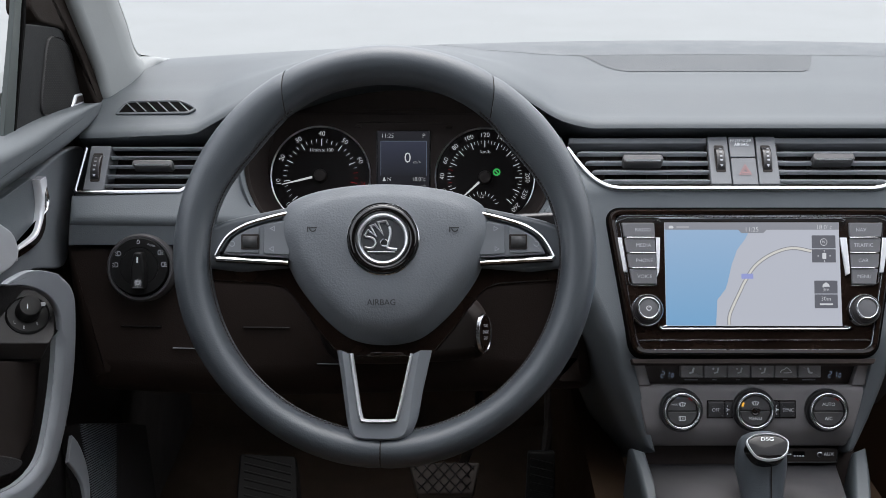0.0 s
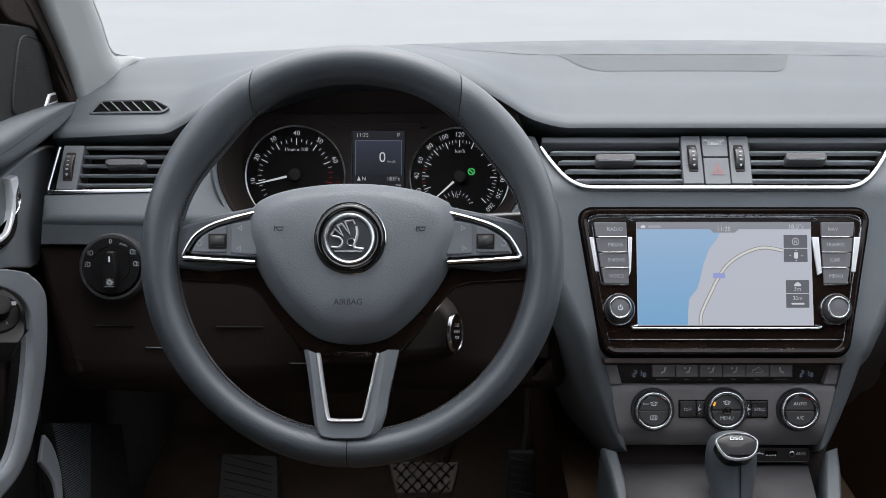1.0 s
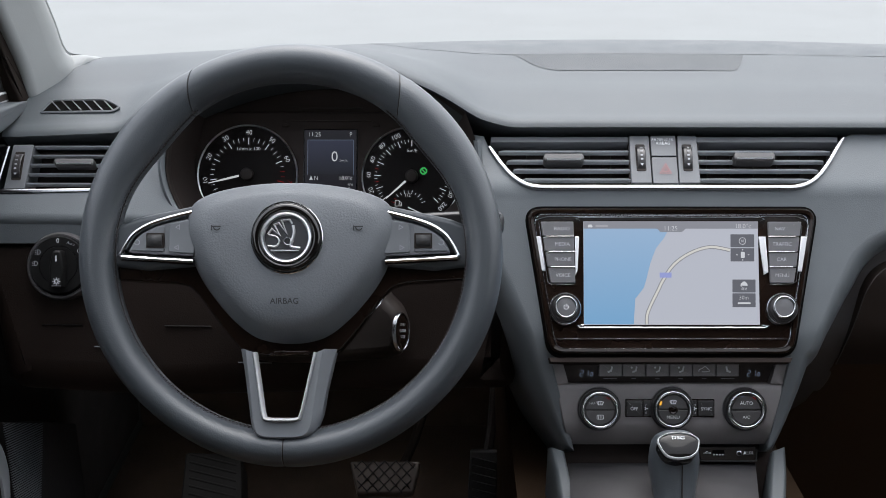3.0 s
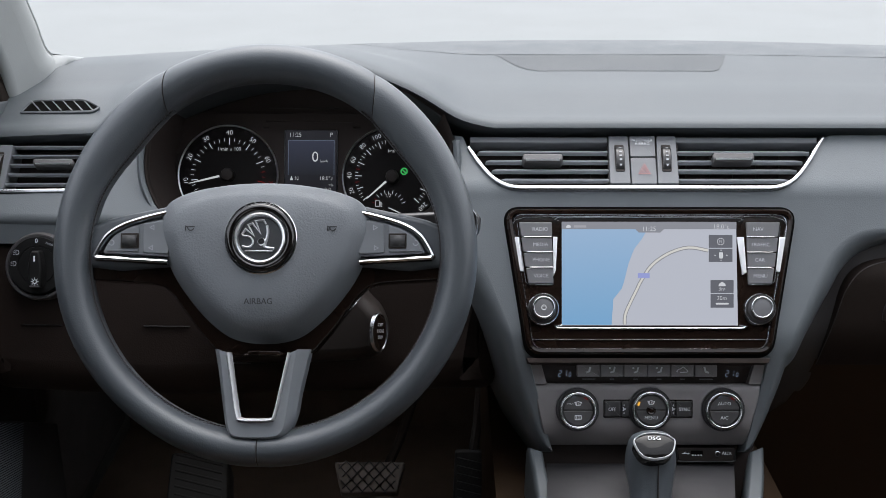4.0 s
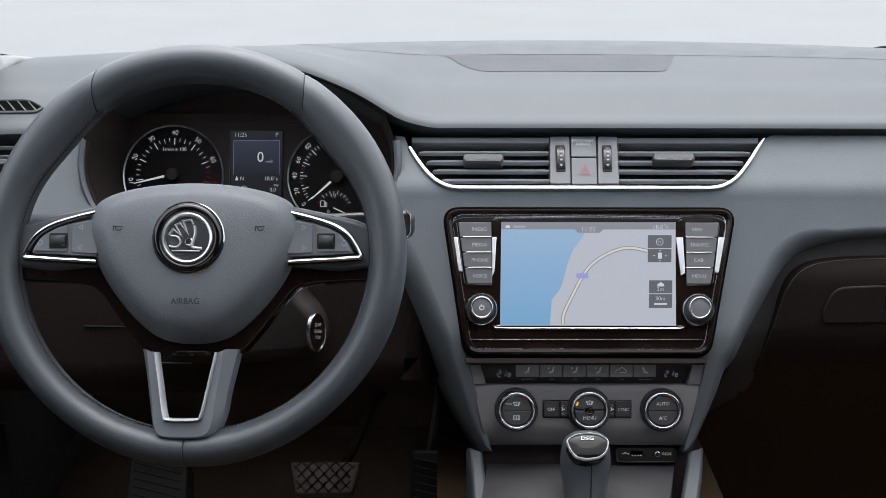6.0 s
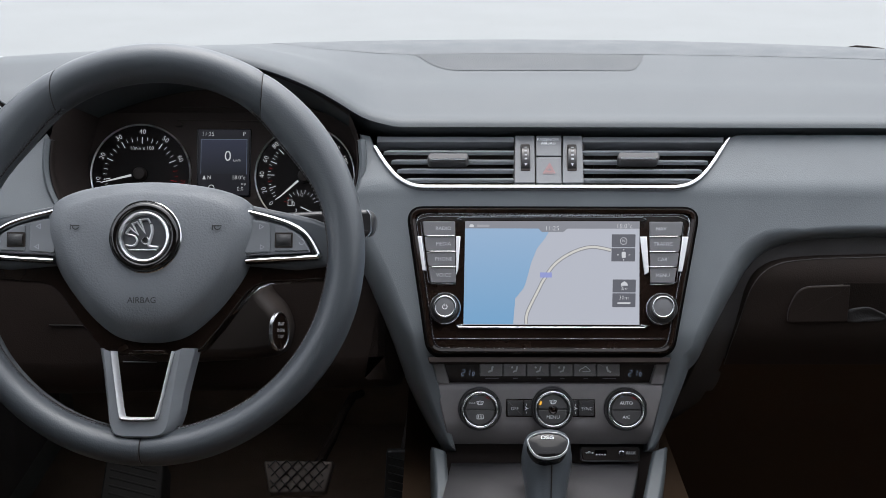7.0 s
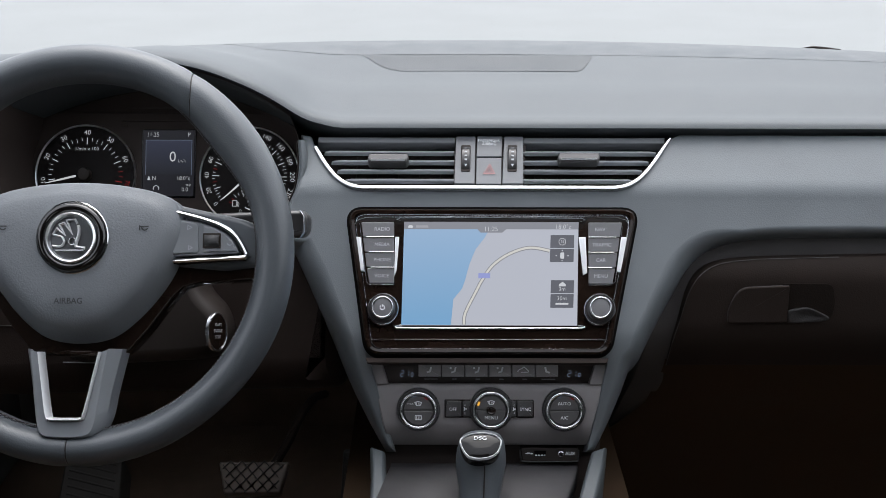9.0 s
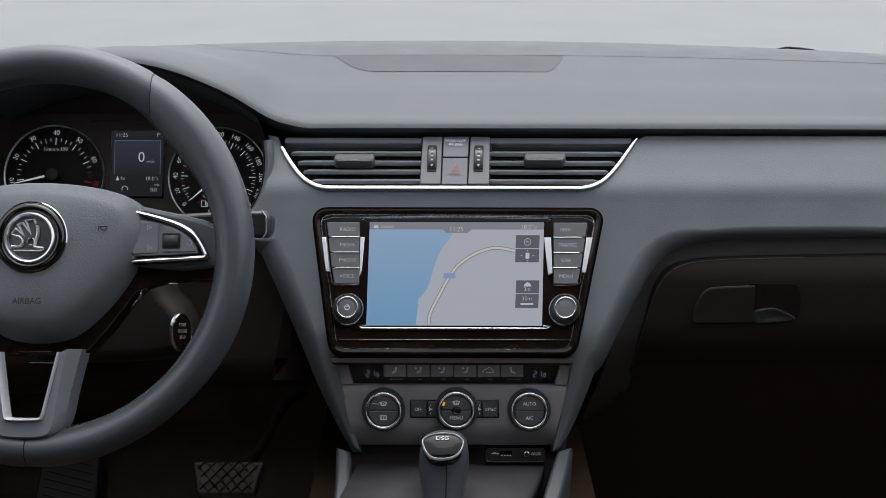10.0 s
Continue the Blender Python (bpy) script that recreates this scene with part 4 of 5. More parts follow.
EDGES = (268.5, 285, 301, 318)
for right in (False, True):
    vent = thing("air_vent", VENTS(1250 if right else 930, 330, -0.04), "dark slatted dashboard air vent with a chrome-lipped tab", "air vent", "centre air vents")
    line = ([(1180, 240), (1440, 240)] + curve(VENT_RIGHT, 3)[::-1] + [(1180, 334)]) if right else ([(802, 240), (1060, 240), (1060, 334)] + curve(VENT_LEFT, 3)[::-1])
    part("cavity", Geo().slab(VENTS, line, -0.05, -0.03, 0), BLACK, vent)
    ends = ((1178, 1416), (1179, 1404), (1180, 1394), (1182, 1379)) if right else ((828, 1058), (842, 1059), (853, 1060), (868, 1061))
    part("slat", Geo().slab(VENTS, box_line(ends[0][0] - (0 if right else 14), 240.5, ends[0][1] + (14 if right else 0), 251), -0.02, -0.003, 2.5), VENTGREY, vent)
    for (u0, u1), e in zip(ends, EDGES):
        slat(VENTS, u0, u1, e, SLATGREY, vent, 10.5, *((0.0, 0.9) if right else (-0.9, 0.0)))
    tab(VENTS, *((1243, 1315, 269, 292) if right else (907, 977, 271, 294)), vent)
    for k in range(5):
        u = (1205 + k * 42) if right else (880 + k * 38)
        part("vane", Geo().slab(VENTS, box_line(u, 246, u + 2.5, 326), -0.04, -0.026, 0), BLACK, vent)
strip = thing("chrome_trim", VENTS(1120, 335, -0.01), "bright chrome strip curving under the centre vents", "trim")
STRIP = [(-3.3, -0.012), (-3.3, 0.0008), (-2.3, 0.0011), (0, 0.0016), (2.3, 0.0013), (3.3, -0.0004), (3.3, -0.012)]
part("strip", Geo().band(VENTS, curve(VENT_LEFT, 5)[:-1] + [(905, 333.6), (1345, 333.6)] + curve(VENT_RIGHT, 5)[1:], STRIP), STRIPMETAL, strip)
hazard = thing("hazard_switch_panel", VENTS(1120, 325, -0.02), "grey switch column with a red hazard triangle", "switch panel")
part("body", Geo().slab(VENTS, [(1058, 241), (1183, 241), (1186, 326), (1060, 326)], -0.05, -0.006, 0), BLACK, hazard)
thumb_wheel(VENTS, [(1059, 241), (1093.5, 241), (1098.5, 325), (1062, 325)], 1071.5, 1086.5, 259, 302, -1.5, hazard)
thumb_wheel(VENTS, [(1144, 241), (1178, 241), (1184.5, 325), (1147, 325)], 1154, 1169, 259, 302, -1.5, hazard)
k = part("blank_key", Geo().slab(VENTS, rounded([(1096, 241), (1141, 241), (1142.5, 277), (1098, 277)], 1.5), -0.02, -0.001, 1), VENTGREY, hazard)
lettering(VENTS, 1117.5, 249.5, "PASSENGER", 5.2, PRINT, k, 0.0, stretch=1.0)
lettering(VENTS, 1118.5, 255.8, "AIRBAG", 5.2, PRINT, k, 0.0, stretch=1.0)
k = part("hazard_key", Geo().slab(VENTS, rounded([(1098, 279.5), (1142.5, 279.5), (1145.5, 326), (1100.5, 326)], 1.5), -0.02, -0.0006, 1), VENTGREY, hazard)
for r in (10.5, 5.5):
    part("triangle", stroke(VENTS, [(1122.5, 302.5 - r), (1122.5 + r * 0.95, 302.5 + r * 0.6), (1122.5 - r * 0.95, 302.5 + r * 0.6)], 0.62, 0.0004, True), REDPRINT, k)

# left side vent
vent = thing("air_vent", LEFT(250, 340, -0.04), "dark slatted side air vent with a chrome edge", "air vent")
part("cavity", Geo().slab(LEFT, [(150, 246), (412, 242), (404, 258), (352, 316), (334, 333), (318, 341), (130, 344)], -0.06, -0.035, 0), BLACK, vent)
for e, u0, u1 in ((261, 198, 398), (277, 195, 385), (293, 191, 371), (310, 188, 357), (327, 184, 340)):
    slat(LEFT, u0, u1, e - 1, SLATGREY, vent, 7.5, 0.0, 0.6)
tab(LEFT, 236, 306, 280, 301, vent)
thumb_wheel(LEFT, [(161, 258), (197, 258), (182, 336), (146, 336)], 163, 178, 273, 319, 3.5, vent)
part("chrome_edge", Geo().band(LEFT, curve([(153, 262), (143, 298), (132, 338)], 4) + [(136, 342), (318, 339)] + curve([(334, 331), (352, 313), (378, 285), (404, 254)], 4), STRIP), STRIPMETAL, vent)
# demister vent on the dashboard top; its slot is a black sheet in place of shade
DEMIST = pad_sheet(-0.362, -0.285, PROFILE[9], PROFILE[10])
vent = thing("demister_vent", DEMIST(275, 190, -0.01), "long demister vent in the dashboard top", "air vent")
line = rounded([(204, 203), (224, 180), (320, 178), (347, 192), (335, 201)], [4, 10, 12, 5, 8])
part("frame", Geo().band(DEMIST, line, [(-1, -0.004), (-1, 0.0008), (0, 0.0014), (1.6, 0.0014), (2.6, 0.0005), (2.6, -0.004)], True), SOFT, vent)
part("slot", Geo().slab(DEMIST, shrunk(line, 2), -0.002, 0.0003, 0), CAVITY, vent)
for i in range(6):
    u = 222 + i * 19
    part("fin", Geo().slab(DEMIST, [(u, 182), (u + 2.0, 182), (u + 20.0, 199), (u + 17.0, 199)], 0.0, 0.0014, 0.3), VENTGREY, vent)

# ---- light switch ----
LIGHTS = Sheet(X0, (247, 472, 1.156), (247, 572, 1.156))
lights = thing("light_switch", LIGHTS(247, 525, -0.02), "round black headlamp switch with white symbols", "switch")
part("bezel", Geo().lathe(LIGHTS, 248, 474, [(61, -0.02), (60.5, -0.003), (57, 0.001), (53.5, 0.001), (51.5, -0.001)], 64), TRAY, lights)
face = part("face", Geo().lathe(LIGHTS, 247, 472, [(51, -0.004), (51, 0.0008), (49.5, 0.0022), (34.5, 0.0024), (34, 0.0016), (33, 0.0016), (32.5, 0.0026), (2, 0.003)], 64), SWITCHBLACK, lights)
bar = part("knob", Geo().slab(LIGHTS, rounded([(243, 446), (258, 446), (263, 476), (261, 511), (239, 511), (237, 474)], [5, 5, 8, 5, 5, 8]), 0.0, 0.016, 4, 0.005, 4), SWITCHBLACK, lights, "raised turning knob")
part("pointer", flat(LIGHTS, box_line(249, 455, 252, 465), 0.0164), PRINT, bar)
part("knob_foot", Geo().bead(LIGHTS, [(242, 508), (259, 508)], 0.8, 0.0155, 0.017), KEY, bar)
lettering(LIGHTS, 246, 429, "0", 8, PRINT, face, 0.0032)
lettering(LIGHTS, 269, 434, "Auto", 5, KEYPRINT, face, 0.0032, -15)
part("lamp_symbol", stroke(LIGHTS, [(251.5 + 3.2 * math.cos(t), 500 + 3.2 * math.sin(t)) for t in (i * math.pi / 6 for i in range(12))], 0.7, 0.0166, True), PRINT, bar)
for i in range(8):
    c, s = math.cos(i * math.pi / 4), math.sin(i * math.pi / 4)
    part("ray", stroke(LIGHTS, [(251.5 + 4.8 * c, 500 + 4.8 * s), (251.5 + 6.8 * c, 500 + 6.8 * s)], 0.6, 0.0166), PRINT, bar)
for u, v, f in ((211, 449, 1), (206, 469, 1), (291, 468, -1), (285, 447, -1)):
    part("symbol", stroke(LIGHTS, [(u - f, v - 4), (u + 3 * f, v - 3.5), (u + 4.5 * f, v), (u + 3 * f, v + 3.5), (u - f, v + 4)], 0.5, 0.0032, True), KEYPRINT, face)
    for k in (-3, 0, 3):
        part("symbol_ray", stroke(LIGHTS, [(u - 2.5 * f, v + k), (u - 5.5 * f, v + k + 1)], 0.45, 0.0032), KEYPRINT, face)

# ---- screen unit ----
unit = thing("touchscreen_unit", STACK(1132, 628, -0.02), "piano black touchscreen unit showing a map", "touchscreen")
BEZEL = [(876, 372), (1388, 372), (1346, 628), (917, 628)]
# black band painted where the unit's edge lies in shadow
part("gap", Geo().band(STACK, rounded(BEZEL, [26, 26, 24, 24], 7), [(-6, -0.012), (-6, -0.0038), (-4, -0.0032), (-2, -0.0032), (-2, -0.012)], True), CAVITY, unit, "black band standing in for the shadow gap round the unit")
part("rim", Geo().band(STACK, rounded(BEZEL, [26, 26, 24, 24], 7), [(-2, -0.012), (-2, -0.002), (0, 0.001), (3, 0.0025), (8, 0.002), (10, -0.006), (10, -0.012)], True), PIANO, unit, "glossy black rim")
plate = part("plate", Geo().slab(STACK, rounded([(885, 379), (1379, 379), (1339, 621), (924, 621)], [22, 22, 18, 18], 7), -0.02, -0.0015, 3, 0.002), PIANO, unit, "glossy piano black plate")
part("chrome_line", Geo().bead(STACK, curve([(893, 440), (887, 405), (893, 392), (910, 386)], 4) + [(1130, 383), (1352, 385)] + curve([(1368, 390), (1374, 402), (1368, 440)], 4), 1.1, -0.003, 0.0008), DULL, plate)
part("edge_line", Geo().bead(STACK, rounded([(887, 381), (1377, 381), (1337, 619), (926, 619)], [22, 22, 18, 18], 7), 1.0, -0.003, 0.0006, True), DULL, plate)
part("screen_line", Geo().bead(STACK, [(970, 392), (962, 390), (968, 387), (1130, 386), (1290, 387), (1297, 390), (1288, 394)], 1.2, -0.003, 0.0008), CHROME, plate)
part("screen_line", Geo().bead(STACK, [(976, 577), (965, 579), (968, 582), (1130, 582), (1296, 582), (1302, 579), (1290, 577)], 2.1, -0.003, 0.0014), CHROME, plate)
part("lower_line", Geo().bead(STACK, [(920, 602), (1349, 602)], 0.8, -0.003, 0.0), DULL, plate)
SL, ST, SR, SB = 976, 394, 1285, 577
screen = part("screen", Geo().slab(STACK, [(SL, ST), (SR, ST), (SR + 3, SB), (SL, SB)], -0.006, -0.0008, 0), glow("map_land", (0.50, 0.525, 0.60), 0.86), unit, "lit map screen with a blue sea")
sea = [(SL, 406), (1128, 406), (1118, 424), (1104, 442), (1094, 468), (1086, 500), (1082, 512), (1067, 531), (1064, 576.5), (SL, 576.5)]
part("sea", flat(STACK, sea, 0.0), glow("map_sea", (0.31, 0.46, 0.66), 0.88, (0.19, 0.39, 0.63)), screen)
road = curve([(1087, 576), (1089, 555), (1108, 515), (1116, 499), (1135, 471), (1165, 450), (1200, 439.5), (1235, 445)], 4)
part("road_edge", stroke(STACK, road, 3.4, 0.0004), glow("road_grey", (0.27, 0.275, 0.30), 0.9), screen)
part("road", stroke(STACK, road, 1.9, 0.0008), glow("road_cream", (0.64, 0.63, 0.60), 0.9), screen)
part("status_bar", flat(STACK, [(SL, ST), (SR, ST), (SR, 407), (1157, 407), (1150, 413), (1112, 413), (1106, 407), (SL, 407)], 0.0004), glow("bar_grey", (0.28, 0.29, 0.33), 0.8), screen)
key_glow = glow("map_key", (0.135, 0.14, 0.165), 0.8)
for u0, v0, u1, v1 in ((1236, 417, 1278, 440), (1236, 441.5, 1278, 465), (1239, 497, 1280, 520), (1239, 521.5, 1280, 546)):
    part("map_key", flat(STACK, box_line(u0, v0, u1, v1, 1), 0.0004), key_glow, screen)
white = glow("map_white", (0.62, 0.64, 0.68), 0.9)
lettering(STACK, 1130, 407, "11:25", 8, white, screen, 0.0008)
lettering(STACK, 1258, 403, "18.0\u00b0c", 8, white, screen, 0.0008)
lettering(STACK, 1259, 513, "3m", 7, white, screen, 0.0008)
lettering(STACK, 1259, 529.5, "30m", 7, white, screen, 0.0008)
part("road_sign", flat(STACK, box_line(1110, 485, 1131, 494, 1), 0.0012), glow("map_blue", (0.3, 0.34, 0.66), 0.9), screen)
part("mode_mark", flat(STACK, [(983, 403), (985, 400), (990, 400), (992, 403), (991, 405), (984, 405)], 0.0008), white, screen)
part("mode_bar", flat(STACK, box_line(997, 400.5, 1019, 404.5, 1), 0.0008), glow("map_faint", (0.4, 0.41, 0.45), 0.8), screen)
part("scale_bar", flat(STACK, box_line(1248, 537.5, 1271, 540.5, 1), 0.0008), white, screen)
part("roof_mark", flat(STACK, [(1253, 508), (1254, 504), (1259.5, 500), (1265, 504), (1266, 508)], 0.0008), white, screen)
part("car_mark", flat(STACK, box_line(1254, 448, 1261, 459, 2), 0.0008), white, screen)
lettering(STACK, 1257, 429, "N", 5, white, screen, 0.0008)
for q in range(4):
    c, k = math.cos(q * math.pi / 2), math.sin(q * math.pi / 2)
    part("arrow_mark", stroke(STACK, [(1257.5 + 9 * c, 453.5 + 8 * k), (1257.5 + 11.5 * c, 453.5 + 10 * k)], 0.8, 0.0008), white, screen)
part("compass_mark", stroke(STACK, [(1257 + 6 * math.cos(t), 429 + 6 * math.sin(t)) for t in (i * math.pi / 6 for i in range(12))], 0.5, 0.0008, True), white, screen)


def key_bank(rows, edge, names, u_text):
    """A column of four keys with chrome lines between them."""
    for (l0, l1, r0, r1), (v0, v1), body, ut in zip(rows, ((394.5, 420), (422, 447), (449, 474), (476, 503.5)), names, u_text):
        k = part("key", Geo().slab(STACK, rounded([(l0, v0), (r0, v0), (r1, v1), (l1, v1)], 2.5), -0.006, 0.001, 1.6, 0.0012), KEY, unit, "grey key with white lettering")
        lettering(STACK, ut, (v0 + v1) / 2 + 0.5, body, 6.4, KEYPRINT, k, 0.0016, stretch=1.0, thin=0.003)
    part("key_bed", Geo().bead(STACK, edge, 1.2, -0.004, 0.0002), DULL, unit)


key_bank(((900, 903.5, 958, 959), (904, 907.5, 959, 959.5), (908, 911.5, 959.5, 960), (912, 917, 960, 961)), [(897, 396), (912, 500), (917, 505), (960, 505), (961, 497)], ("RADIO", "MEDIA", "PHONE", "VOICE"), (937.5, 938, 939, 939))
key_bank(((1302, 1303, 1362, 1359), (1303, 1304, 1358.5, 1356), (1304, 1305, 1355.5, 1353), (1305, 1306, 1352.5, 1348)), [(1306, 505), (1344, 505), (1353, 500), (1363, 402), (1357, 393)], ("NAV", "TRAFFIC", "CAR", "MENU"), (1323, 1327, 1326, 1327))
for v, l, r in ((421, 909, 959), (448, 914, 960), (475, 918.5, 960.5)):
    part("key_line", Geo().ledge(STACK, [(l, v), (r, v)], 0.8, -0.003, 0.002, 0.0008), CHROME, unit)
    part("key_line", Geo().ledge(STACK, [(1303, v), (1352 - (v - 421) * 0.11, v)], 0.8, -0.003, 0.002, 0.0008), CHROME, unit)
part("bright_blade", Geo().slab(STACK, [(887, 421), (899, 421), (908, 482), (899.5, 481)], -0.004, 0.0012, 1.2), SATINBRIGHT, unit)
part("bright_blade", Geo().slab(STACK, [(960.5, 421), (968, 421), (965, 481), (961, 490)], -0.004, 0.0012, 0.8), SATINBRIGHT, unit)
# this plate stands in for a reflection on the glossy black
part("bright_blade", Geo().slab(STACK, [(1286, 421), (1298, 421), (1303, 484), (1295.5, 488)], -0.004, 0.0012, 1.2), SATINBRIGHT, unit)
part("bright_blade", Geo().slab(STACK, [(1361, 421), (1372, 421), (1363.5, 483), (1355, 482)], -0.004, 0.0012, 1.2), SATINBRIGHT, unit)
for u in (942.5, 1326.5):
    knob = part("knob", Geo().lathe(STACK, u, 549, [(26.5, -0.0029), (26.5, 0.0032), (25.5, 0.0043), (24, 0.004), (22.5, 0.005), (22, 0.0076), (20.5, 0.0086), (18.5, 0.009), (15, 0.0085), (2, 0.0088)], 48), DARKKEY, unit, "round knob with a chrome ring")
    part("chrome_ring", Geo().torus(STACK, u, 548, 17.9, 1.8, 0.0065, 0.0105, 48), CHROME, knob)
    part("cap", Geo().lathe(STACK, u, 548, [(16.2, 0.0072), (16.0, 0.0092), (10, 0.0097), (1, 0.0099)], 40), KEY, knob)
    part("base_ring", Geo().lathe(STACK, u, 549, [(28, -0.0022), (28, 0.0025), (27, 0.0032), (26, 0.0025)], 48), DULL, knob)
    if u < 1000:
        part("power_mark", stroke(STACK, arc(u, 548.5, 4, 60, -240, 14), 0.6, 0.0104), PRINT, knob)
        part("power_mark", stroke(STACK, [(u, 543), (u, 548)], 0.6, 0.0104), PRINT, knob)

# ---- climate panel ----
climate = thing("climate_panel", HVAC(1130, 790, -0.02), "grey climate control panel with three chrome-ringed knobs", "climate panel")
panel = part("panel", Geo().slab(HVAC, rounded([(925, 682), (1333, 682), (1303, 790), (948, 790)], [1, 1, 8, 8]), -0.06, -0.001, 3, 0.0025, 4), CLIMATE, climate)
bend(panel, XM, [*range(684, 698, 3), *range(750, 790, 6)], lambda v: 1.6e-5 * max(0.0, 696 - max(v, 682)) ** 2 + 9e-6 * max(0.0, v - 748) ** 2)
for line in (rounded([(915, 641), (938, 641), (950, 682), (925, 682)], [2, 3, 0, 0]), rounded([(1319, 641), (1342, 641), (1333, 682), (1307, 682)], [3, 2, 0, 0])):
    part("panel_end", Geo().slab(HVAC, line, -0.06, -0.001, 0.8), CLIMATE, climate)
part("backing", Geo().slab(HVAC, [(905, 630), (1352, 630), (1318, 760), (935, 760)], -0.09, -0.02, 0), HOUSING, climate)
RECESS = Sheet(XM, (1130, 640, 1.1455), (1130, 683, 1.1515))
bar = part("key_strip", Geo().slab(RECESS, [(930, 640), (1327, 640), (1316, 683), (941, 683)], -0.012, 0.0, 0), material("brown_black_strip", (0.036, 0.0275, 0.025), 0.3, specular=0.4), climate, "black strip of keys")
for i in range(6):
    u = 1003.5 + 41.6 * i
    k = part("key", Geo().slab(HVAC, rounded([(u, 644.5), (u + 40.4, 644.5), (u + 40.2, 669), (u + 0.2, 669)], 1.5), -0.02, -0.0008, 1.4, 0.001), CLIMATEKEY, climate, "grey key with a white symbol")
    c = u + 20
    if i in (0, 5):
        f = 1 if i == 0 else -1
        part("seat_symbol", stroke(HVAC, [(c + 3 * f, 651), (c + 1 * f, 659), (c - 5 * f, 661)], 1.7, 0.0), PRINT, k)
    elif i == 4:
        part("car_symbol", stroke(HVAC, curve([(c - 9, 660), (c - 8, 656), (c - 3, 654), (c + 1, 651), (c + 6, 655), (c + 9, 658), (c + 7, 660)], 3, True), 0.8, 0.0), PRINT, k)
    else:
        part("seat_symbol", stroke(HVAC, [(c + 5, 651), (c + 3, 659), (c - 3, 661)], 1.5, 0.0), PRINT, k)
        part("dot_symbol", flat(HVAC, [(c - 4 + 2 * math.cos(t), 653 + 2 * math.sin(t)) for t in (q * math.pi / 4 for q in range(8))], 0.0), PRINT, k)
    for q in ((-8, 0, 8) if i in (0, 5) else (0,)):
        part("lamp_slot", flat(RECESS, box_line(c + q - 4, 671.5, c + q + 4, 673), 0.0004), FAINT, bar)
SEGMENTS = {"2": "abged", "1": "bc", "0": "abcdef"}


def temperature(u, v):
    """Seven-segment figures, the last one smaller."""
    g = Geo()
    for figure, du, k in (("2", -8, 1.0), ("1", 1, 1.0), ("0", 9.5, 0.62)):
        w, h = 2.7 * k, 5.2 * k
        base = v + 5.2 - h
        ends = {"a": (-w, -h, w, -h), "b": (w, -h, w, 0), "c": (w, 0, w, h), "d": (-w, h, w, h), "e": (-w, 0, -w, h), "f": (-w, -h, -w, 0), "g": (-w, 0, w, 0)}
        for q in SEGMENTS[figure]:
            a, b, c, d = ends[q]
            p0, p1 = Vector((u + du + a - b * 0.12, base + b)), Vector((u + du + c - d * 0.12, base + d))
            p0, p1 = p0.lerp(p1, 0.12), p1.lerp(p0, 0.12)
            s = stroke(RECESS, [tuple(p0), tuple(p1)], 0.62, 0.0004)
            g.f += [tuple(i + len(g.v) for i in f) for f in s.f]
            g.v += s.v
    part("temperature", g, LITBLUE, bar, "pale blue lit figures")


for u in (981, 1277):
    temperature(u, 662.5)


def climate_knob(u, v, words, marks):
    k = part("knob", Geo().lathe(HVAC, u, v, [(38.5, -0.0025), (38.5, 0.0025), (37, 0.0037), (35.5, 0.0037), (34.5, 0.0056), (33.5, 0.0074), (31, 0.0084), (27.5, 0.0077), (26.5, 0.0062), (2, 0.0063)], 56), DARKKEY, climate, "round dark knob with a chrome ring")
    part("chrome_ring", Geo().torus(HVAC, u, v, 30.4, 3.0, 0.005, 0.0094), CHROME, k)
    for s in (-1, 1):
        pts = [(u + 26 * math.cos(t), v + s * (1.0 + 25 * math.sin(t))) for t in (math.pi * i / 20 for i in range(21))]
        part("half_key", Geo().slab(HVAC, pts, 0.005, 0.0074, 1.5, 0.001), KNOBGREY, k)
    for body, dv, h in words:
        lettering(HVAC, u, v + dv, body, h, PRINT, k, 0.0078, thin=0.0025)
    for kind, dv in marks:
        if kind == "fan":
            line = [(u - 6, v + dv - 2.5), (u - 3.5, v + dv + 2.5), (u + 3.5, v + dv + 2.5), (u + 6, v + dv - 2.5), (u, v + dv - 4)]
        else:
            line = box_line(u - 5.5, v + dv - 3.5, u + 5.5, v + dv + 3.5, 1)
        part("screen_symbol", stroke(HVAC, line, 0.55, 0.0078, True), PRINT, k)
        for q in (-3, 0, 3):
            part("screen_symbol", stroke(HVAC, [(u + q, v + dv - 2.5), (u + q, v + dv + 2.5)], 0.45, 0.0078), PRINT, k)
    rib = Geo()
    for a in range(0, 360, 6):
        c, s = math.cos(radians(a)), math.sin(radians(a))
        rib.loops([[HVAC(u + r * c - q * s, v + r * s + q * c, w) for q in (-0.7, 0.7)] for r, w in ((36.2, 0.004), (35.4, 0.0059), (34.2, 0.0077))], False)
    tagged(part("grip_ribs", rib, RUBBER, k), kind="stuff")
    return k


k = climate_knob(1003.5, 726, (), (("fan", -12), ("rear", 12)))
lettering(HVAC, 990, 714, "MAX", 3.6, PRINT, k, 0.0078)
mid = climate_knob(1132, 725, (("MENU", 13.5, 6.0),), (("fan", -13),))
climate_knob(1261, 726, (("AUTO", -12.5, 5.8), ("A/C", 12.5, 5.8)), ())
part("centre_button", Geo().lathe(HVAC, 1132, 725, [(8, 0.0062), (8, 0.0084), (6.5, 0.009), (4.5, 0.0081), (3.5, 0.0084), (1, 0.009)], 28), PIANO, mid)
part("amber_mark", flat(HVAC, [(1107, 716), (1110, 709), (1113, 711), (1110.5, 717.5)], 0.0084), LITAMBER, mid)
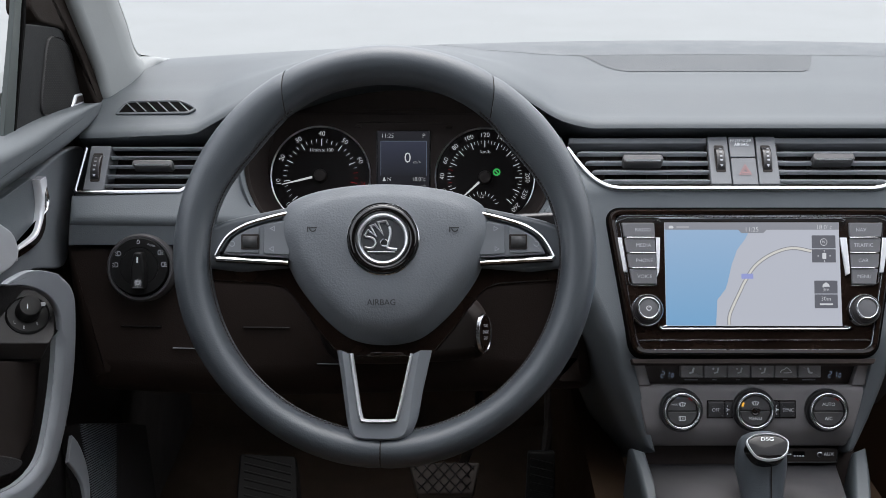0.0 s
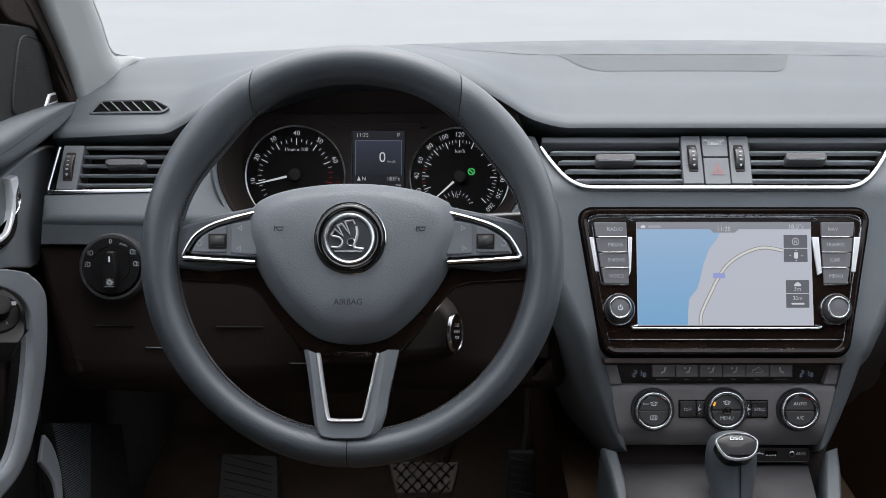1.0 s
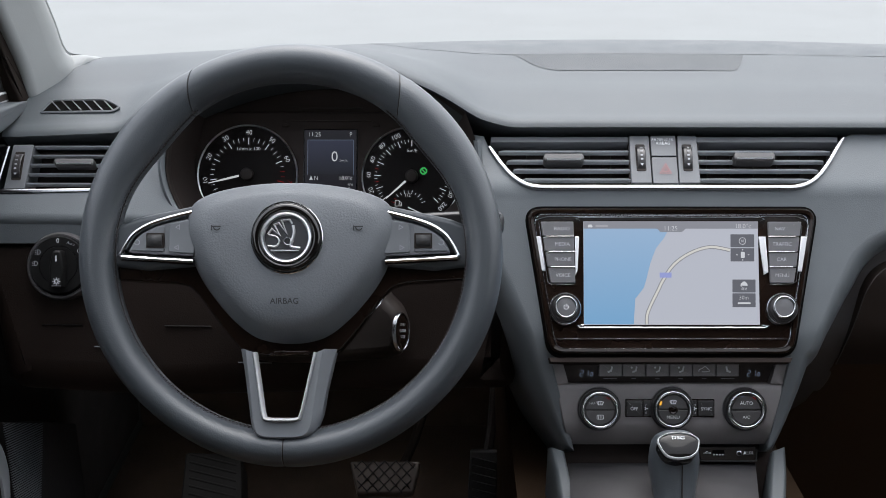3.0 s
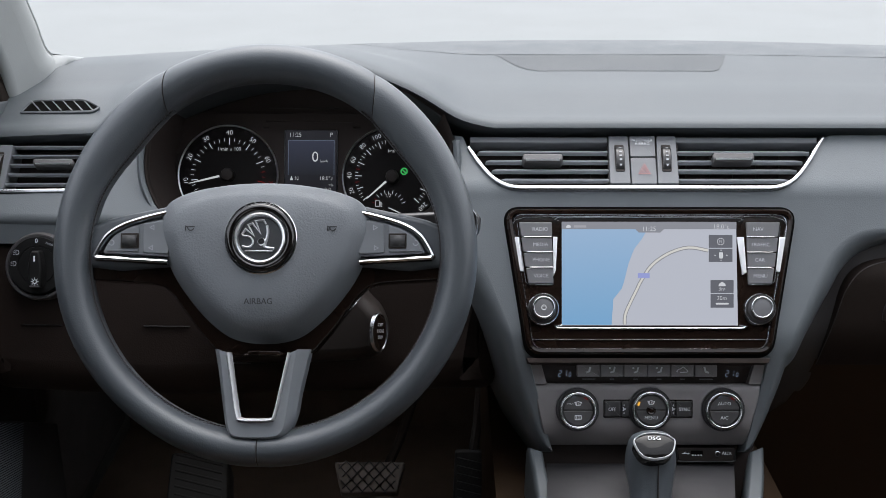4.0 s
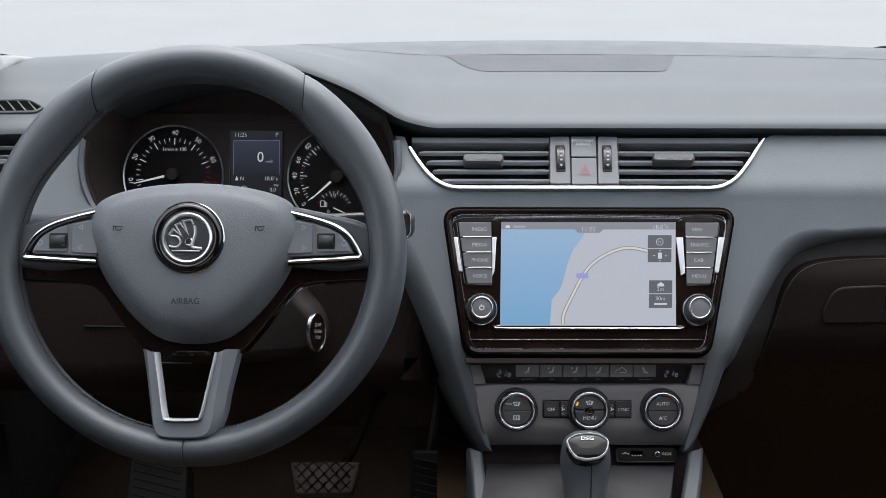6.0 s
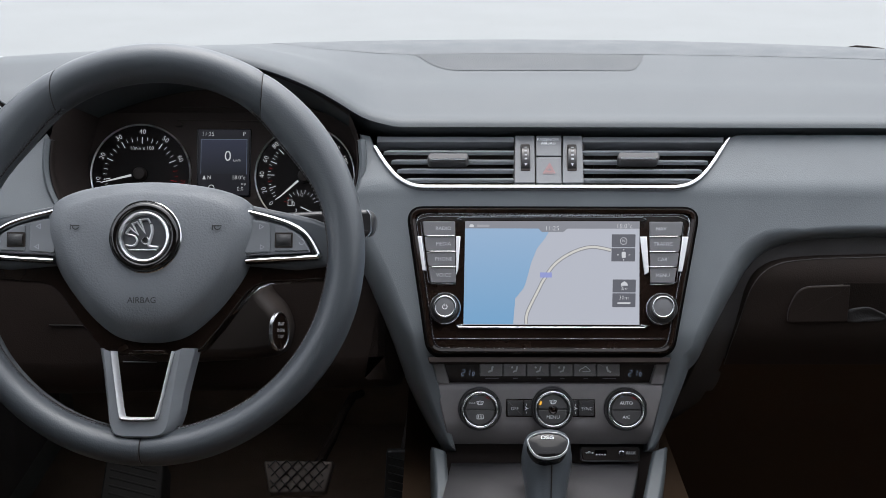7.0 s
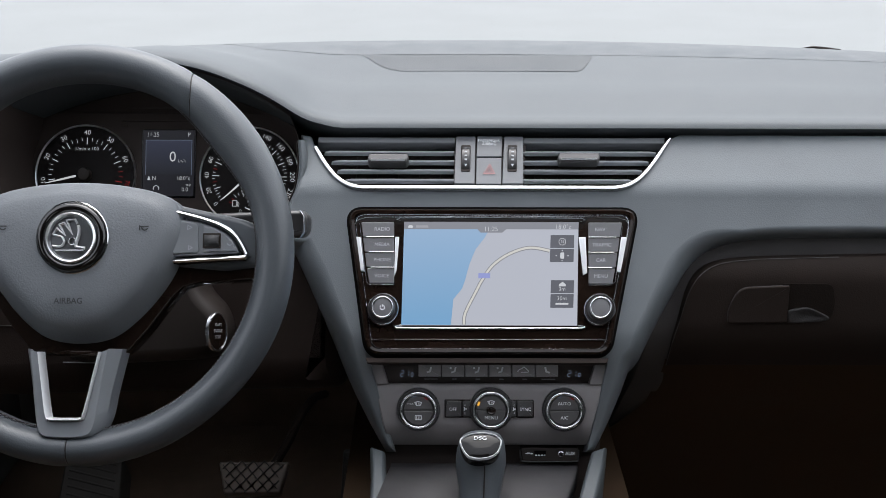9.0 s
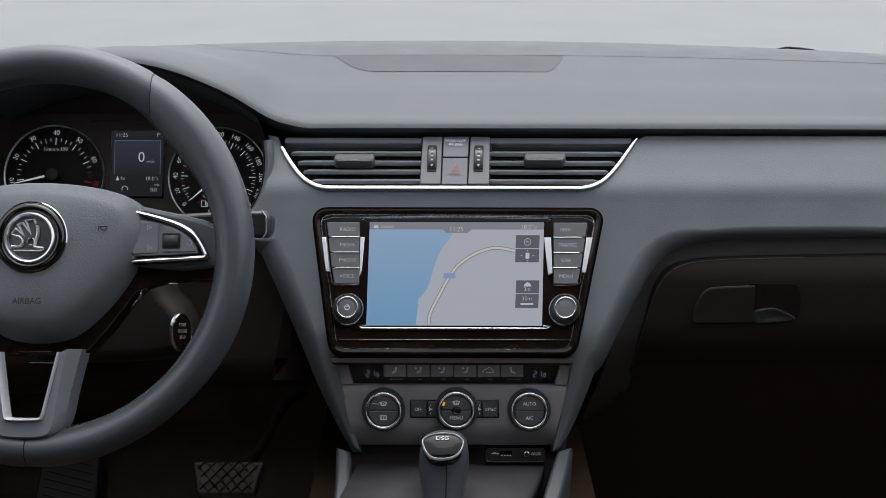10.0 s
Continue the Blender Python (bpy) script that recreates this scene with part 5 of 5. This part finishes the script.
for u, b in ((1003.5, LITBLUE), (1261, LITBLUE)):
    part("cold_mark", stroke(HVAC, arc(u, 726, 25.5, 115, 100, 4), 0.9, 0.0084), b, climate)
    part("hot_mark", stroke(HVAC, arc(u, 726, 25.5, 65, 50, 4), 0.9, 0.0084), LITRED, climate)
for u0, u1, w0, w1, body, ut in ((1051.5, 1080.5, 1081.5, 1099, "OFF", 1065), (1178, 1206.5, 1166, 1177, "SYNC", 1193)):
    frame_line = box_line(min(u0, w0) - 1.5, 709, max(u1, w1) + 1.5, 741, 2)
    part("key_well", Geo().slab(HVAC, frame_line, -0.01, -0.0005, 0.4), PIANO, climate)
    k = part("key", Geo().slab(HVAC, box_line(u0, 711, u1, 739, 2), -0.006, 0.0015, 1.8, 0.0014), DARKKEY, climate)
    lettering(HVAC, ut, 725.5, body, 5.8, PRINT, k, 0.0021, stretch=0.95, thin=0.004)
    k = part("key", Geo().slab(HVAC, box_line(w0, 711, w1, 739, 1.5), -0.006, 0.0008, 1.2, 0.001), DARKKEY, climate)
    c = 1086 if body == "OFF" else 1173
    for a in range(3):
        part("fan_symbol", stroke(HVAC, [(c, 725), (c + 3.5 * math.cos(a * 2.09), 725 + 3.5 * math.sin(a * 2.09))], 0.9, 0.0014), PRINT, k)
    part("fan_symbol", stroke(HVAC, [(c, 717), (c, 720)], 0.5, 0.0014), PRINT, k)
    part("fan_symbol", stroke(HVAC, [(c, 731), (c, 734)], 0.5, 0.0014), PRINT, k)

# ---- centre console below the climate panel ----
console = thing("centre_console", Vector((MID, 0.95, 0.26)), "dark centre console with grey side rails and an open bay", "centre console")
BAY = Sheet(XM, (1130, 800, 1.176), (1130, 900, 1.168))
part("bay_wall", Geo().slab(BAY, [(935, 770), (1318, 770), (1310, 900), (945, 900)], -0.05, 0.0, 0), HOUSING, console)
g = Geo().loops([[view_point(u, v, d, XM) for u in (950, 1060, 1180, 1282)] for v, d in ((822, 1.163), (828, 1.158), (850, 1.115), (882, 1.06), (960, 0.96), (1100, 0.85))], False)
part("tray_lid", g, TRAY, console, "warm grey plastic tray", thick=0.02)
for lean, pts in ((1, [(914, 786), (944, 796), (951, 835), (962, 882), (985, 980), (930, 980), (930, 882), (924, 835)]), (-1, [(1308, 796), (1336, 786), (1337, 835), (1334, 882), (1330, 980), (1290, 980), (1300, 882), (1304, 835)])):
    RAIL = Sheet(XM, (1130, 793, 1.15), (1130, 882, 1.085))
    part("rail", slab_soft(RAIL, pts, -0.25, 0.0, 8, 0.012, lambda u, v: 1.0), SOFT, console, "grey plastic side rail")
g = Geo().block((0.16, 0.6, 0.25), (0.2, 1.5, 0.5)).block((0.42, 0.6, 0.25), (0.46, 1.5, 0.5))
part("tunnel_side", g, UNDERBROWN, console)
usb = thing("socket_panel", BAY(1235, 818, 0.0), "black panel with a usb slot and an aux socket", "socket panel")
SOCKET = Sheet(XM, (1235, 804, 1.159))
body = part("body", Geo().slab(SOCKET, rounded([(1180, 794), (1284, 794), (1282, 818), (1184, 818)], 4), -0.03, 0.0, 1.5), BLACK, usb)
part("lip", Geo().bead(SOCKET, curve([(1180, 798), (1181, 813), (1187, 818), (1235, 818.4), (1278, 818), (1282.5, 813), (1284, 798)], 4), 1.2, -0.002, 0.0022), TRAY, usb)
# black plate in place of the shade inside the opening
part("usb_slot", Geo().slab(SOCKET, box_line(1205, 799, 1226, 808.5, 1), -0.002, 0.0006, 0.3), CAVITY, usb)
for i in range(4):
    part("contact", flat(SOCKET, box_line(1206.5 + 5 * i, 805.8, 1209.5 + 5 * i, 808), 0.001), PRINT, usb)
part("aux_ring", Geo().lathe(SOCKET, 1252, 804.5, [(5.2, 0.0), (5, 0.0016), (3.8, 0.002), (3, 0.0008), (2.4, -0.001)], 24), DULL, usb)
lettering(SOCKET, 1268.5, 804, "AUX", 6.0, PRINT, body, 0.0008, thin=0.0)
part("usb_mark", stroke(SOCKET, [(1189, 804), (1200, 804)], 0.6, 0.0008), PRINT, body)
part("usb_mark", stroke(SOCKET, [(1192, 804), (1194, 801.5), (1197, 801.5)], 0.5, 0.0008), PRINT, body)
part("usb_mark", flat(SOCKET, [(1200, 802), (1203, 804), (1200, 806)], 0.0008), PRINT, body)

# ---- gear lever ----
GEAR = Sheet(XM, (1137, 775, 1.056), (1137, 875, 1.046))
gear = thing("gear_lever", GEAR(1140, 980, -0.03), "dark leather gear lever with a black and chrome cap", "gear lever")
rows = [(768, 26, 0.010, -0.012), (772, 34, 0.016, -0.012), (780, 39.5, 0.021, -0.012), (793, 43, 0.0245, -0.012), (808, 45, 0.026, -0.012), (823, 45.5, 0.026, -0.012), (838, 43.5, 0.0245, -0.011), (860, 39.5, 0.022, -0.01), (885, 36, 0.02, -0.009), (930, 33, 0.018, -0.006), (1000, 34, 0.018, 0.0)]
rings = []
for v, h, dep, w in rows:
    rings.append([GEAR(1137.5 + h * math.cos(t), v + 0.22 * h * -math.sin(t) * (1 if v < 900 else 0), w - 0.006 + dep * math.sin(t)) for t in (2 * math.pi * i / 40 for i in range(40))])
knob = part("knob", Geo().loops(rings, True, True, True), LEATHER, gear, "dark leather knob")
seam = [GEAR(1143, v - 0.22 * h, w - 0.0055 + dep) for v, h, dep, w in rows[5:]]
part("seam", Geo().tube(seam, 0.0006, 6), BLACK, knob)
CAP = Sheet(XM, (1137, 770, 1.0485), (1137, 815, 1.0325))
line = rounded([(1100, 781), (1116, 772), (1137, 769), (1160, 772), (1176, 782), (1172, 802), (1160, 812), (1137, 815.5), (1118, 811), (1108, 799)], 7, 3)
cap = part("cap", Geo().dome(CAP, line, [(1.0, -0.014), (1.0, 0.0), (0.95, 0.0012), (0.8, 0.002), (0.5, 0.0026), (0.2, 0.0028)]), GEARBLACK, gear, "glossy black cap with a chrome edge")
part("chrome_edge", Geo().bead(CAP, line, 1.5, -0.001, 0.0024, True), SATINBRIGHT, cap)
lettering(CAP, 1137, 780.5, "DSG", 6.0, PRINT, cap, 0.0034, stretch=1.45, thin=0.0)

# ---- glove box ----
glove = thing("glove_box", GLOVE(1500, 700, -0.05), "dark plastic glove box, shade put into its colour, with a recessed handle", "glove box")


def glove_curl(v):
    return 5e-6 * max(0.0, v - 570) ** 2


def lid_roll(v):
    """The lid's upper edge leans back, its lower half curls under."""
    return glove_curl(v) + 4e-6 * max(0.0, 505 - v) ** 2


SHOULDER = Sheet(XR, (1240, 410, 1.170), (1240, 570, 1.180), drop=2.0)
# frame colour holds the shade below the fascia
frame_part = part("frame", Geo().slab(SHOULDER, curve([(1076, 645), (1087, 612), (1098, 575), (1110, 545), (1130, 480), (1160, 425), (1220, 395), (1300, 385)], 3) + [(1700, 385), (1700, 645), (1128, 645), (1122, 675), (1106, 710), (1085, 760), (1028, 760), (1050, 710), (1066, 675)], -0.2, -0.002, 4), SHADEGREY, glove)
bend(frame_part, XR, range(570, 760, 10), glove_curl)
lid_line = curve([(1126, 645), (1134, 612), (1143, 583), (1151, 558), (1165, 515), (1188, 482), (1225, 464), (1290, 457)], 4) + [(1430, 453), (1700, 447), (1700, 645)]
LID = Sheet(XR, (1240, 455, 1.152), (1240, 570, 1.171), drop=2.0)
# added sheet that fills the shaded space below the lid
rows = []
for v, d, u0 in ((634, 1.206, 1124), (644, 1.214, 1122), (656, 1.226, 1118), (675, 1.248, 1110), (710, 1.287, 1092), (760, 1.36, 1028), (960, 1.5, 1000)):
    rows.append([view_point(u0 + (1700 - u0) * i / 8, v + 2, d, XR) for i in range(9)])
part("lower_panel", Geo().loops(rows, False), UNDERBROWN, glove, "dark sheet added where only shade shows below the glove box")
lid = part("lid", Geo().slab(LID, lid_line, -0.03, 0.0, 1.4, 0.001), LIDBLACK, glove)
bend(lid, XR, [*range(453, 510, 6), *range(570, 650, 10)], lid_roll)
# lighter bead stands in for the highlight along the lid
edge_part = part("lid_highlight", Geo().bead(LID, lid_line[:-2], 0.6, -0.001, 0.0008), SHADEGREY, lid)
bend(edge_part, XR, (), lid_roll)
# darker plate laid on the lid in place of the hollow's shade
part("recess", Geo().slab(LID, rounded([(1330, 500), (1420, 500), (1424, 540), (1414, 566), (1330, 569)], [2, 14, 16, 14, 2]), -0.002, 0.0008, 0.5), PITCH, lid)
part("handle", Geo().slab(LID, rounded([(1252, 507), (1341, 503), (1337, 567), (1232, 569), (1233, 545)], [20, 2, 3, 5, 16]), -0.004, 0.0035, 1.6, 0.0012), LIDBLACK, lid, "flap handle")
# same lighter bead as a highlight round the flap
part("handle_highlight", Geo().bead(LID, rounded([(1252, 507), (1341, 503), (1337, 567), (1232, 569), (1233, 545)], [20, 2, 3, 5, 16]), 0.5, 0.0, 0.001, True), SHADEGREY, lid)
lip = curve([(1338, 549), (1356, 543), (1376, 542), (1394, 549), (1408, 556), (1413, 562), (1400, 566.5), (1370, 568.5), (1338, 569)], 4, True)
part("scoop", Geo().dome(LID, lip, [(1.0, 0.0006), (0.96, 0.0016), (0.88, 0.0024), (0.75, 0.0026), (0.5, 0.0018), (0.25, 0.001)]), DARKFASCIA, lid, "rounded lower lip of the finger recess")

# ---- pedals and footwell ----
PEDAL = Sheet(X0, (788, 850, 1.561), (788, 900, 1.541))
brake = thing("brake_pedal", PEDAL(788, 880, -0.03), "wide black brake pedal with a crossed rubber tread", "pedal")
pad = part("pad", Geo().slab(PEDAL, rounded([(724, 818), (850, 818), (838, 874), (738, 876)], 6), -0.015, 0.0, 4, 0.004), TREAD, brake)
for i in range(10):
    u = 706 + i * 20
    for s in (1, -1):
        a, b = (u, 818), (u + s * 52, 874)
        t0 = [(a[0] + (b[0] - a[0]) * t, a[1] + (b[1] - a[1]) * t) for t in (k / 8 for k in range(9))]
        t0 = [(p, q) for p, q in t0 if 730 + (q - 818) * 0.2 < p < 844 - (q - 818) * 0.2]
        if len(t0) > 2:
            part("tread_rib", Geo().bead(PEDAL, t0, 0.8, -0.001, 0.002), RUBBER, pad)
part("arm", Geo().tube([PEDAL(812, 832, -0.012), PEDAL(820, 808, -0.03), PEDAL(836, 760, -0.05), PEDAL(850, 690, -0.09), PEDAL(855, 620, -0.18), PEDAL(858, 560, -0.3)], 0.007, 8), PITCH, brake)
ACC = Sheet(X0, (950, 840, 1.62))
acc = thing("accelerator_pedal", ACC(955, 890, -0.03), "black accelerator pedal in the dark footwell", "pedal")
part("pad", Geo().slab(ACC, rounded([(935, 800), (985, 800), (980, 900), (930, 900)], 6), -0.015, 0.0, 4, 0.004), RUBBER, acc)
part("arm", Geo().tube([ACC(965, 815, -0.01), ACC(975, 760, -0.04), ACC(985, 690, -0.12), ACC(990, 640, -0.28)], 0.007, 8), BLACK, acc)
for i in range(6):
    part("tread_rib", Geo().bead(ACC, [(938, 812 + 14 * i), (980, 822 + 14 * i)], 1.8, -0.001, 0.003), RUBBER, acc)
REST = Sheet(X0, (470, 830, 1.72), (470, 900, 1.68))
rest = thing("foot_rest", REST(470, 900, -0.03), "ribbed black foot rest beside the pedals", "foot rest")
part("plate", Geo().slab(REST, rounded([(424, 802), (524, 806), (530, 960), (412, 960)], 8), -0.06, 0.0, 4, 0.004), MATRUBBER, rest)
for i in range(9):
    part("rib", Geo().bead(REST, [(432, 806 + 14 * i), (516, 826 + 14 * i)], 2.2, -0.001, 0.0012), MATRUBBER, rest)
KICK = Sheet(X0, (150, 760, 1.21), (150, 860, 1.19), (200, 760, 1.26))
kick = thing("kick_panel", KICK(170, 890, -0.03), "dark ribbed kick panel in the footwell", "panel")
part("panel", Geo().slab(KICK, curve([(140, 750), (200, 748), (260, 752)], 3) + [(290, 960), (185, 960)] + curve([(172, 882), (160, 820), (146, 765)], 3), -0.03, 0.0, 3), DARKFASCIA, kick)
g = Geo()
for i in range(46):
    v = 748 + i * 4.2
    p = [(143 + max(0, v - 760) * 0.17, v + 4), (205, v - 26)]
    if p[1][1] < 750:
        q = (752 - p[0][1]) / (p[1][1] - p[0][1]) if p[1][1] != p[0][1] else 0
        p[1] = (p[0][0] + (p[1][0] - p[0][0]) * max(q, 0.02), 752)
    g.bead(KICK, p, 0.9, -0.0005, 0.0014)
tagged(part("ribs", g, FASCIA, kick), kind="stuff")

# ---- driver's door ----
door = thing("car_door", Vector((-0.42, 0.8, 0.3)), "grey car door trim with armrest grip and mirror switch", "car door")
PANEL = side_sheet(-0.41)
part("panel", Geo().slab(PANEL, [(-260, 330), (0, 240), (100, 208), (172, 190), (150, 240), (138, 300), (122, 400), (112, 480), (110, 560), (120, 960), (-260, 1100)], -0.03, 0.0, 2), DARKFASCIA, door)
UPPER = side_sheet(-0.375)
part("upper_trim", slab_soft(UPPER, curve([(-260, 400), (-100, 312), (0, 262), (50, 236), (110, 206), (160, 187), (184, 183), (168, 214), (142, 244), (100, 284), (50, 322), (0, 358), (-100, 432), (-260, 532)], 4, True), -0.04, 0.0, 26, 0.022, lambda u, v: max(0.1, min(1.0, (190 - u) / 130))), DOORSOFT, door, "soft padded upper edge")
INSERT = side_sheet(-0.4)
# insert paler than the fascia plastic, for light missing on the door
part("insert", Geo().slab(INSERT, curve([(-120, 440), (0, 352), (60, 310), (110, 270), (150, 262), (138, 320), (126, 400), (116, 470), (60, 478), (0, 510), (-120, 560)], 4, True), -0.02, 0.0, 4, 0.004), SATIN, door)
# handle cup and chrome handle
cup = part("handle_cup", Geo().slab(INSERT, curve([(-40, 376), (0, 352), (43, 322), (56, 317), (61, 345), (61, 380), (54, 408), (45, 424), (12, 446), (-40, 470)], 4, True), -0.01, 0.0015, 2), FASCIA, door, "grey cup behind the door lever")
part("shroud", Geo().slab(INSERT, rounded([(12, 447), (46, 424), (62, 388), (77, 368), (77, 402), (68, 426), (46, 446), (16, 464), (-40, 500), (-40, 474)], [3, 8, 10, 4, 10, 12, 12, 4, 2, 2]), -0.004, 0.004, 3, 0.003), PIANO, cup, "glossy black lever shroud")
part("lever", Geo().slab(INSERT, curve([(-40, 392), (-12, 400), (4, 414), (12, 434), (13, 452), (4, 470), (-14, 484), (-40, 492)], 4, True), -0.004, 0.012, 6, 0.008, 4), TRIMBRIGHT, cup, "satin metal door lever")
part("chrome_edge", Geo().slab(INSERT, curve([(66, 312), (69, 326), (65, 346), (64.5, 374), (59, 401), (48, 423), (17, 445)], 4) + [(15.5, 463), (12.5, 463)] + curve([(12.5, 442), (43, 419), (53.5, 402), (58.5, 374), (58, 346), (53.5, 319)], 4), 0.0, 0.009, 1.6, 0.003), SATINBRIGHT, cup)
part("chrome_edge", Geo().bead(INSERT, curve([(67, 313), (74, 334), (78, 353), (75, 370), (66, 383)], 5), 1.6, 0.0, 0.006), CHROME, cup)
# grip and mirror switch
GRIP = side_sheet(-0.367)
grip = curve([(14, 500), (40, 484), (62, 478), (95, 482), (122, 494), (137, 518), (141, 555), (140, 630), (133, 700), (122, 760), (108, 815), (88, 855), (60, 890), (20, 925), (-60, 960), (-60, 900), (10, 872), (48, 850), (76, 815), (90, 765), (100, 700), (106, 640), (108, 585), (104, 550), (88, 526), (66, 512), (40, 506), (16, 507)], 3, True)
# grip colour lightened in place of light from the window
part("grip", slab_soft(GRIP, grip, -0.005, 0.0, 10, 0.01, lambda u, v: 0.25 if u < 109 and v < 600 else 1.0), SILVER, door, "curved grey grab handle")
part("grip_seam", Geo().bead(GRIP, curve([(138, 525), (136, 600), (128, 700), (112, 780), (92, 835), (70, 875)], 4), 0.8, -0.006, -0.0035), DULL, door)
MIRROR = Sheet(X0, (50, 560, 1.07), (50, 600, 1.04), (90, 560, 1.09))
part("switch_plate", Geo().slab(MIRROR, rounded([(-40, 500), (16, 506), (62, 513), (86, 528), (98, 552), (97, 590), (88, 606), (-40, 606)], 4), -0.02, -0.001, 2), DARKFASCIA, door)
mirror = thing("mirror_switch", MIRROR(50, 560, -0.005), "round black mirror adjustment knob on the door", "switch")
part("dish", Geo().lathe(MIRROR, 49, 558, [(40, -0.012), (40, 0.0), (38, 0.0015), (36.5, 0.0), (4, 0.0005)], 40, 0.82), SWITCHBLACK, mirror)
part("knob", Geo().lathe(MIRROR, 48, 552, [(22, 0.0), (21, 0.006), (19, 0.008), (15, 0.0085), (2, 0.008)], 36, 0.9), SWITCHBLACK, mirror)
part("pointer", flat(MIRROR, box_line(41, 552, 43, 560), 0.0092), PRINT, mirror)
lettering(MIRROR, 41, 583, "0", 6, PRINT, mirror, 0.0022)
lettering(MIRROR, 64, 577, "R", 6, FAINT, mirror, 0.0022)
lettering(MIRROR, 24, 574, "L", 6, FAINT, mirror, 0.0022)
part("mirror_symbol", flat(MIRROR, box_line(70, 538, 79, 545, 2), 0.0022), FAINT, mirror)
# door pocket and sill
part("pocket", Geo().slab(side_sheet(-0.385), [(-80, 640), (85, 640), (70, 770), (30, 850), (-80, 870)], -0.02, -0.006, 3), BLACK, door)
part("pocket_edge", Geo().slab(side_sheet(-0.38), curve([(-60, 800), (0, 806), (40, 815), (32, 832), (0, 845), (-60, 860)], 3, True), -0.01, 0.0, 3), DARKFASCIA, door)
SEAL = Sheet(X0, (130, 800, 1.16), (130, 860, 1.14), (160, 800, 1.19))
sill = thing("door_seal", SEAL(140, 880, -0.02), "pale grey edge of the sill trim by the door", "trim")
part("edge", Geo().slab(SEAL, curve([(128, 770), (140, 785), (152, 815), (160, 860), (164, 960)], 3) + curve([(158, 960), (150, 870), (138, 840), (121, 818)], 3), -0.004, 0.0, 2), SATIN, sill)
# speaker corner
SAIL = side_sheet(-0.393)
sail = part("speaker_corner", Geo().slab(SAIL, rounded([(44, 42), (112, 50), (134, 80), (160, 135), (180, 185), (110, 210), (24, 245), (32, 140)], [8, 14, 16, 20, 4, 4, 4, 4]), -0.004, 0.0, 3), SAILGREY, door, "dark corner panel with a loudspeaker")
line = curve([(84, 72), (104, 68), (124, 88), (139, 128), (147, 165), (138, 184), (112, 197), (86, 203), (72, 196), (75, 140)], 4, True)
part("speaker_grille", Geo().slab(SAIL, line, -0.004, 0.0015, 2), material("fine_mesh", (0.012, 0.0115, 0.0115), 0.6, specular=0.1, grain=0.2, grain_size=0.0018), sail, "fine black mesh")
g = Geo()
inside = lambda u, v: sum(1 for (a, b), (c, d) in zip(line, line[1:] + line[:1]) if (b > v) != (d > v) and u < a + (v - b) / (d - b) * (c - a)) % 2
for i in range(44):
    for j in range(26):
        u, v = 70 + j * 3.1 + (1.55 if i % 2 else 0), 70 + i * 3.05
        if inside(u, v) and all((u - a) ** 2 + (v - b) ** 2 > 9 for a, b in line):
            g.v += [SAIL(u + 0.95 * math.cos(q), v + 0.95 * math.sin(q), 0.0018) for q in (math.pi / 3 * k for k in range(6))]
            g.f.append(tuple(range(len(g.v) - 6, len(g.v))))
tagged(part("perforation", g, CLOTH, sail), kind="stuff")
part("grille_edge", Geo().bead(SAIL, line, 0.8, 0.0, 0.0022, True), DARKFASCIA, sail)
plate = part("name_plate", Geo().slab(SAIL, rounded([(129, 168), (146, 163), (144, 182), (123, 189)], 1), 0.0, 0.0035, 1), SATINBRIGHT, sail, "small metal plate")
part("plate_field", flat(SAIL, [(131, 171), (143, 167.5), (142, 179), (127, 185)], 0.0039), BLACK, plate)
# window frame and seals
FRAME = Sheet(X0, (130, 60, 1.2), (170, 160, 1.245), (60, 20, 1.1))
part("window_frame", Geo().slab(FRAME, rounded([(108, -80), (120, 0), (141, 50), (164, 102), (178, 150), (187, 186), (166, 188), (151, 150), (131, 95), (107, 52), (62, 40), (46, 14), (46, -80)], [2, 6, 10, 10, 10, 4, 4, 10, 14, 12, 10, 8, 2]), -0.02, 0.004, 4), PITCH, door, "black window frame")
part("glass_run", Geo().slab(SAIL, [(29, -80), (24, 20), (9, 190), (4, 262), (23, 262), (37, 20), (43, -80)], -0.004, 0.0006, 1.5), FRAMEGREEN, door, "green grey rubber glass run")
part("window_seal", Geo().band(SAIL, [(44, -80), (42, 40), (32, 150), (24, 246)], [(-3, -0.003), (-3, 0.0), (-2, 0.001), (1, 0.001), (2, 0.0), (2, -0.003)]), CAVITY, door)
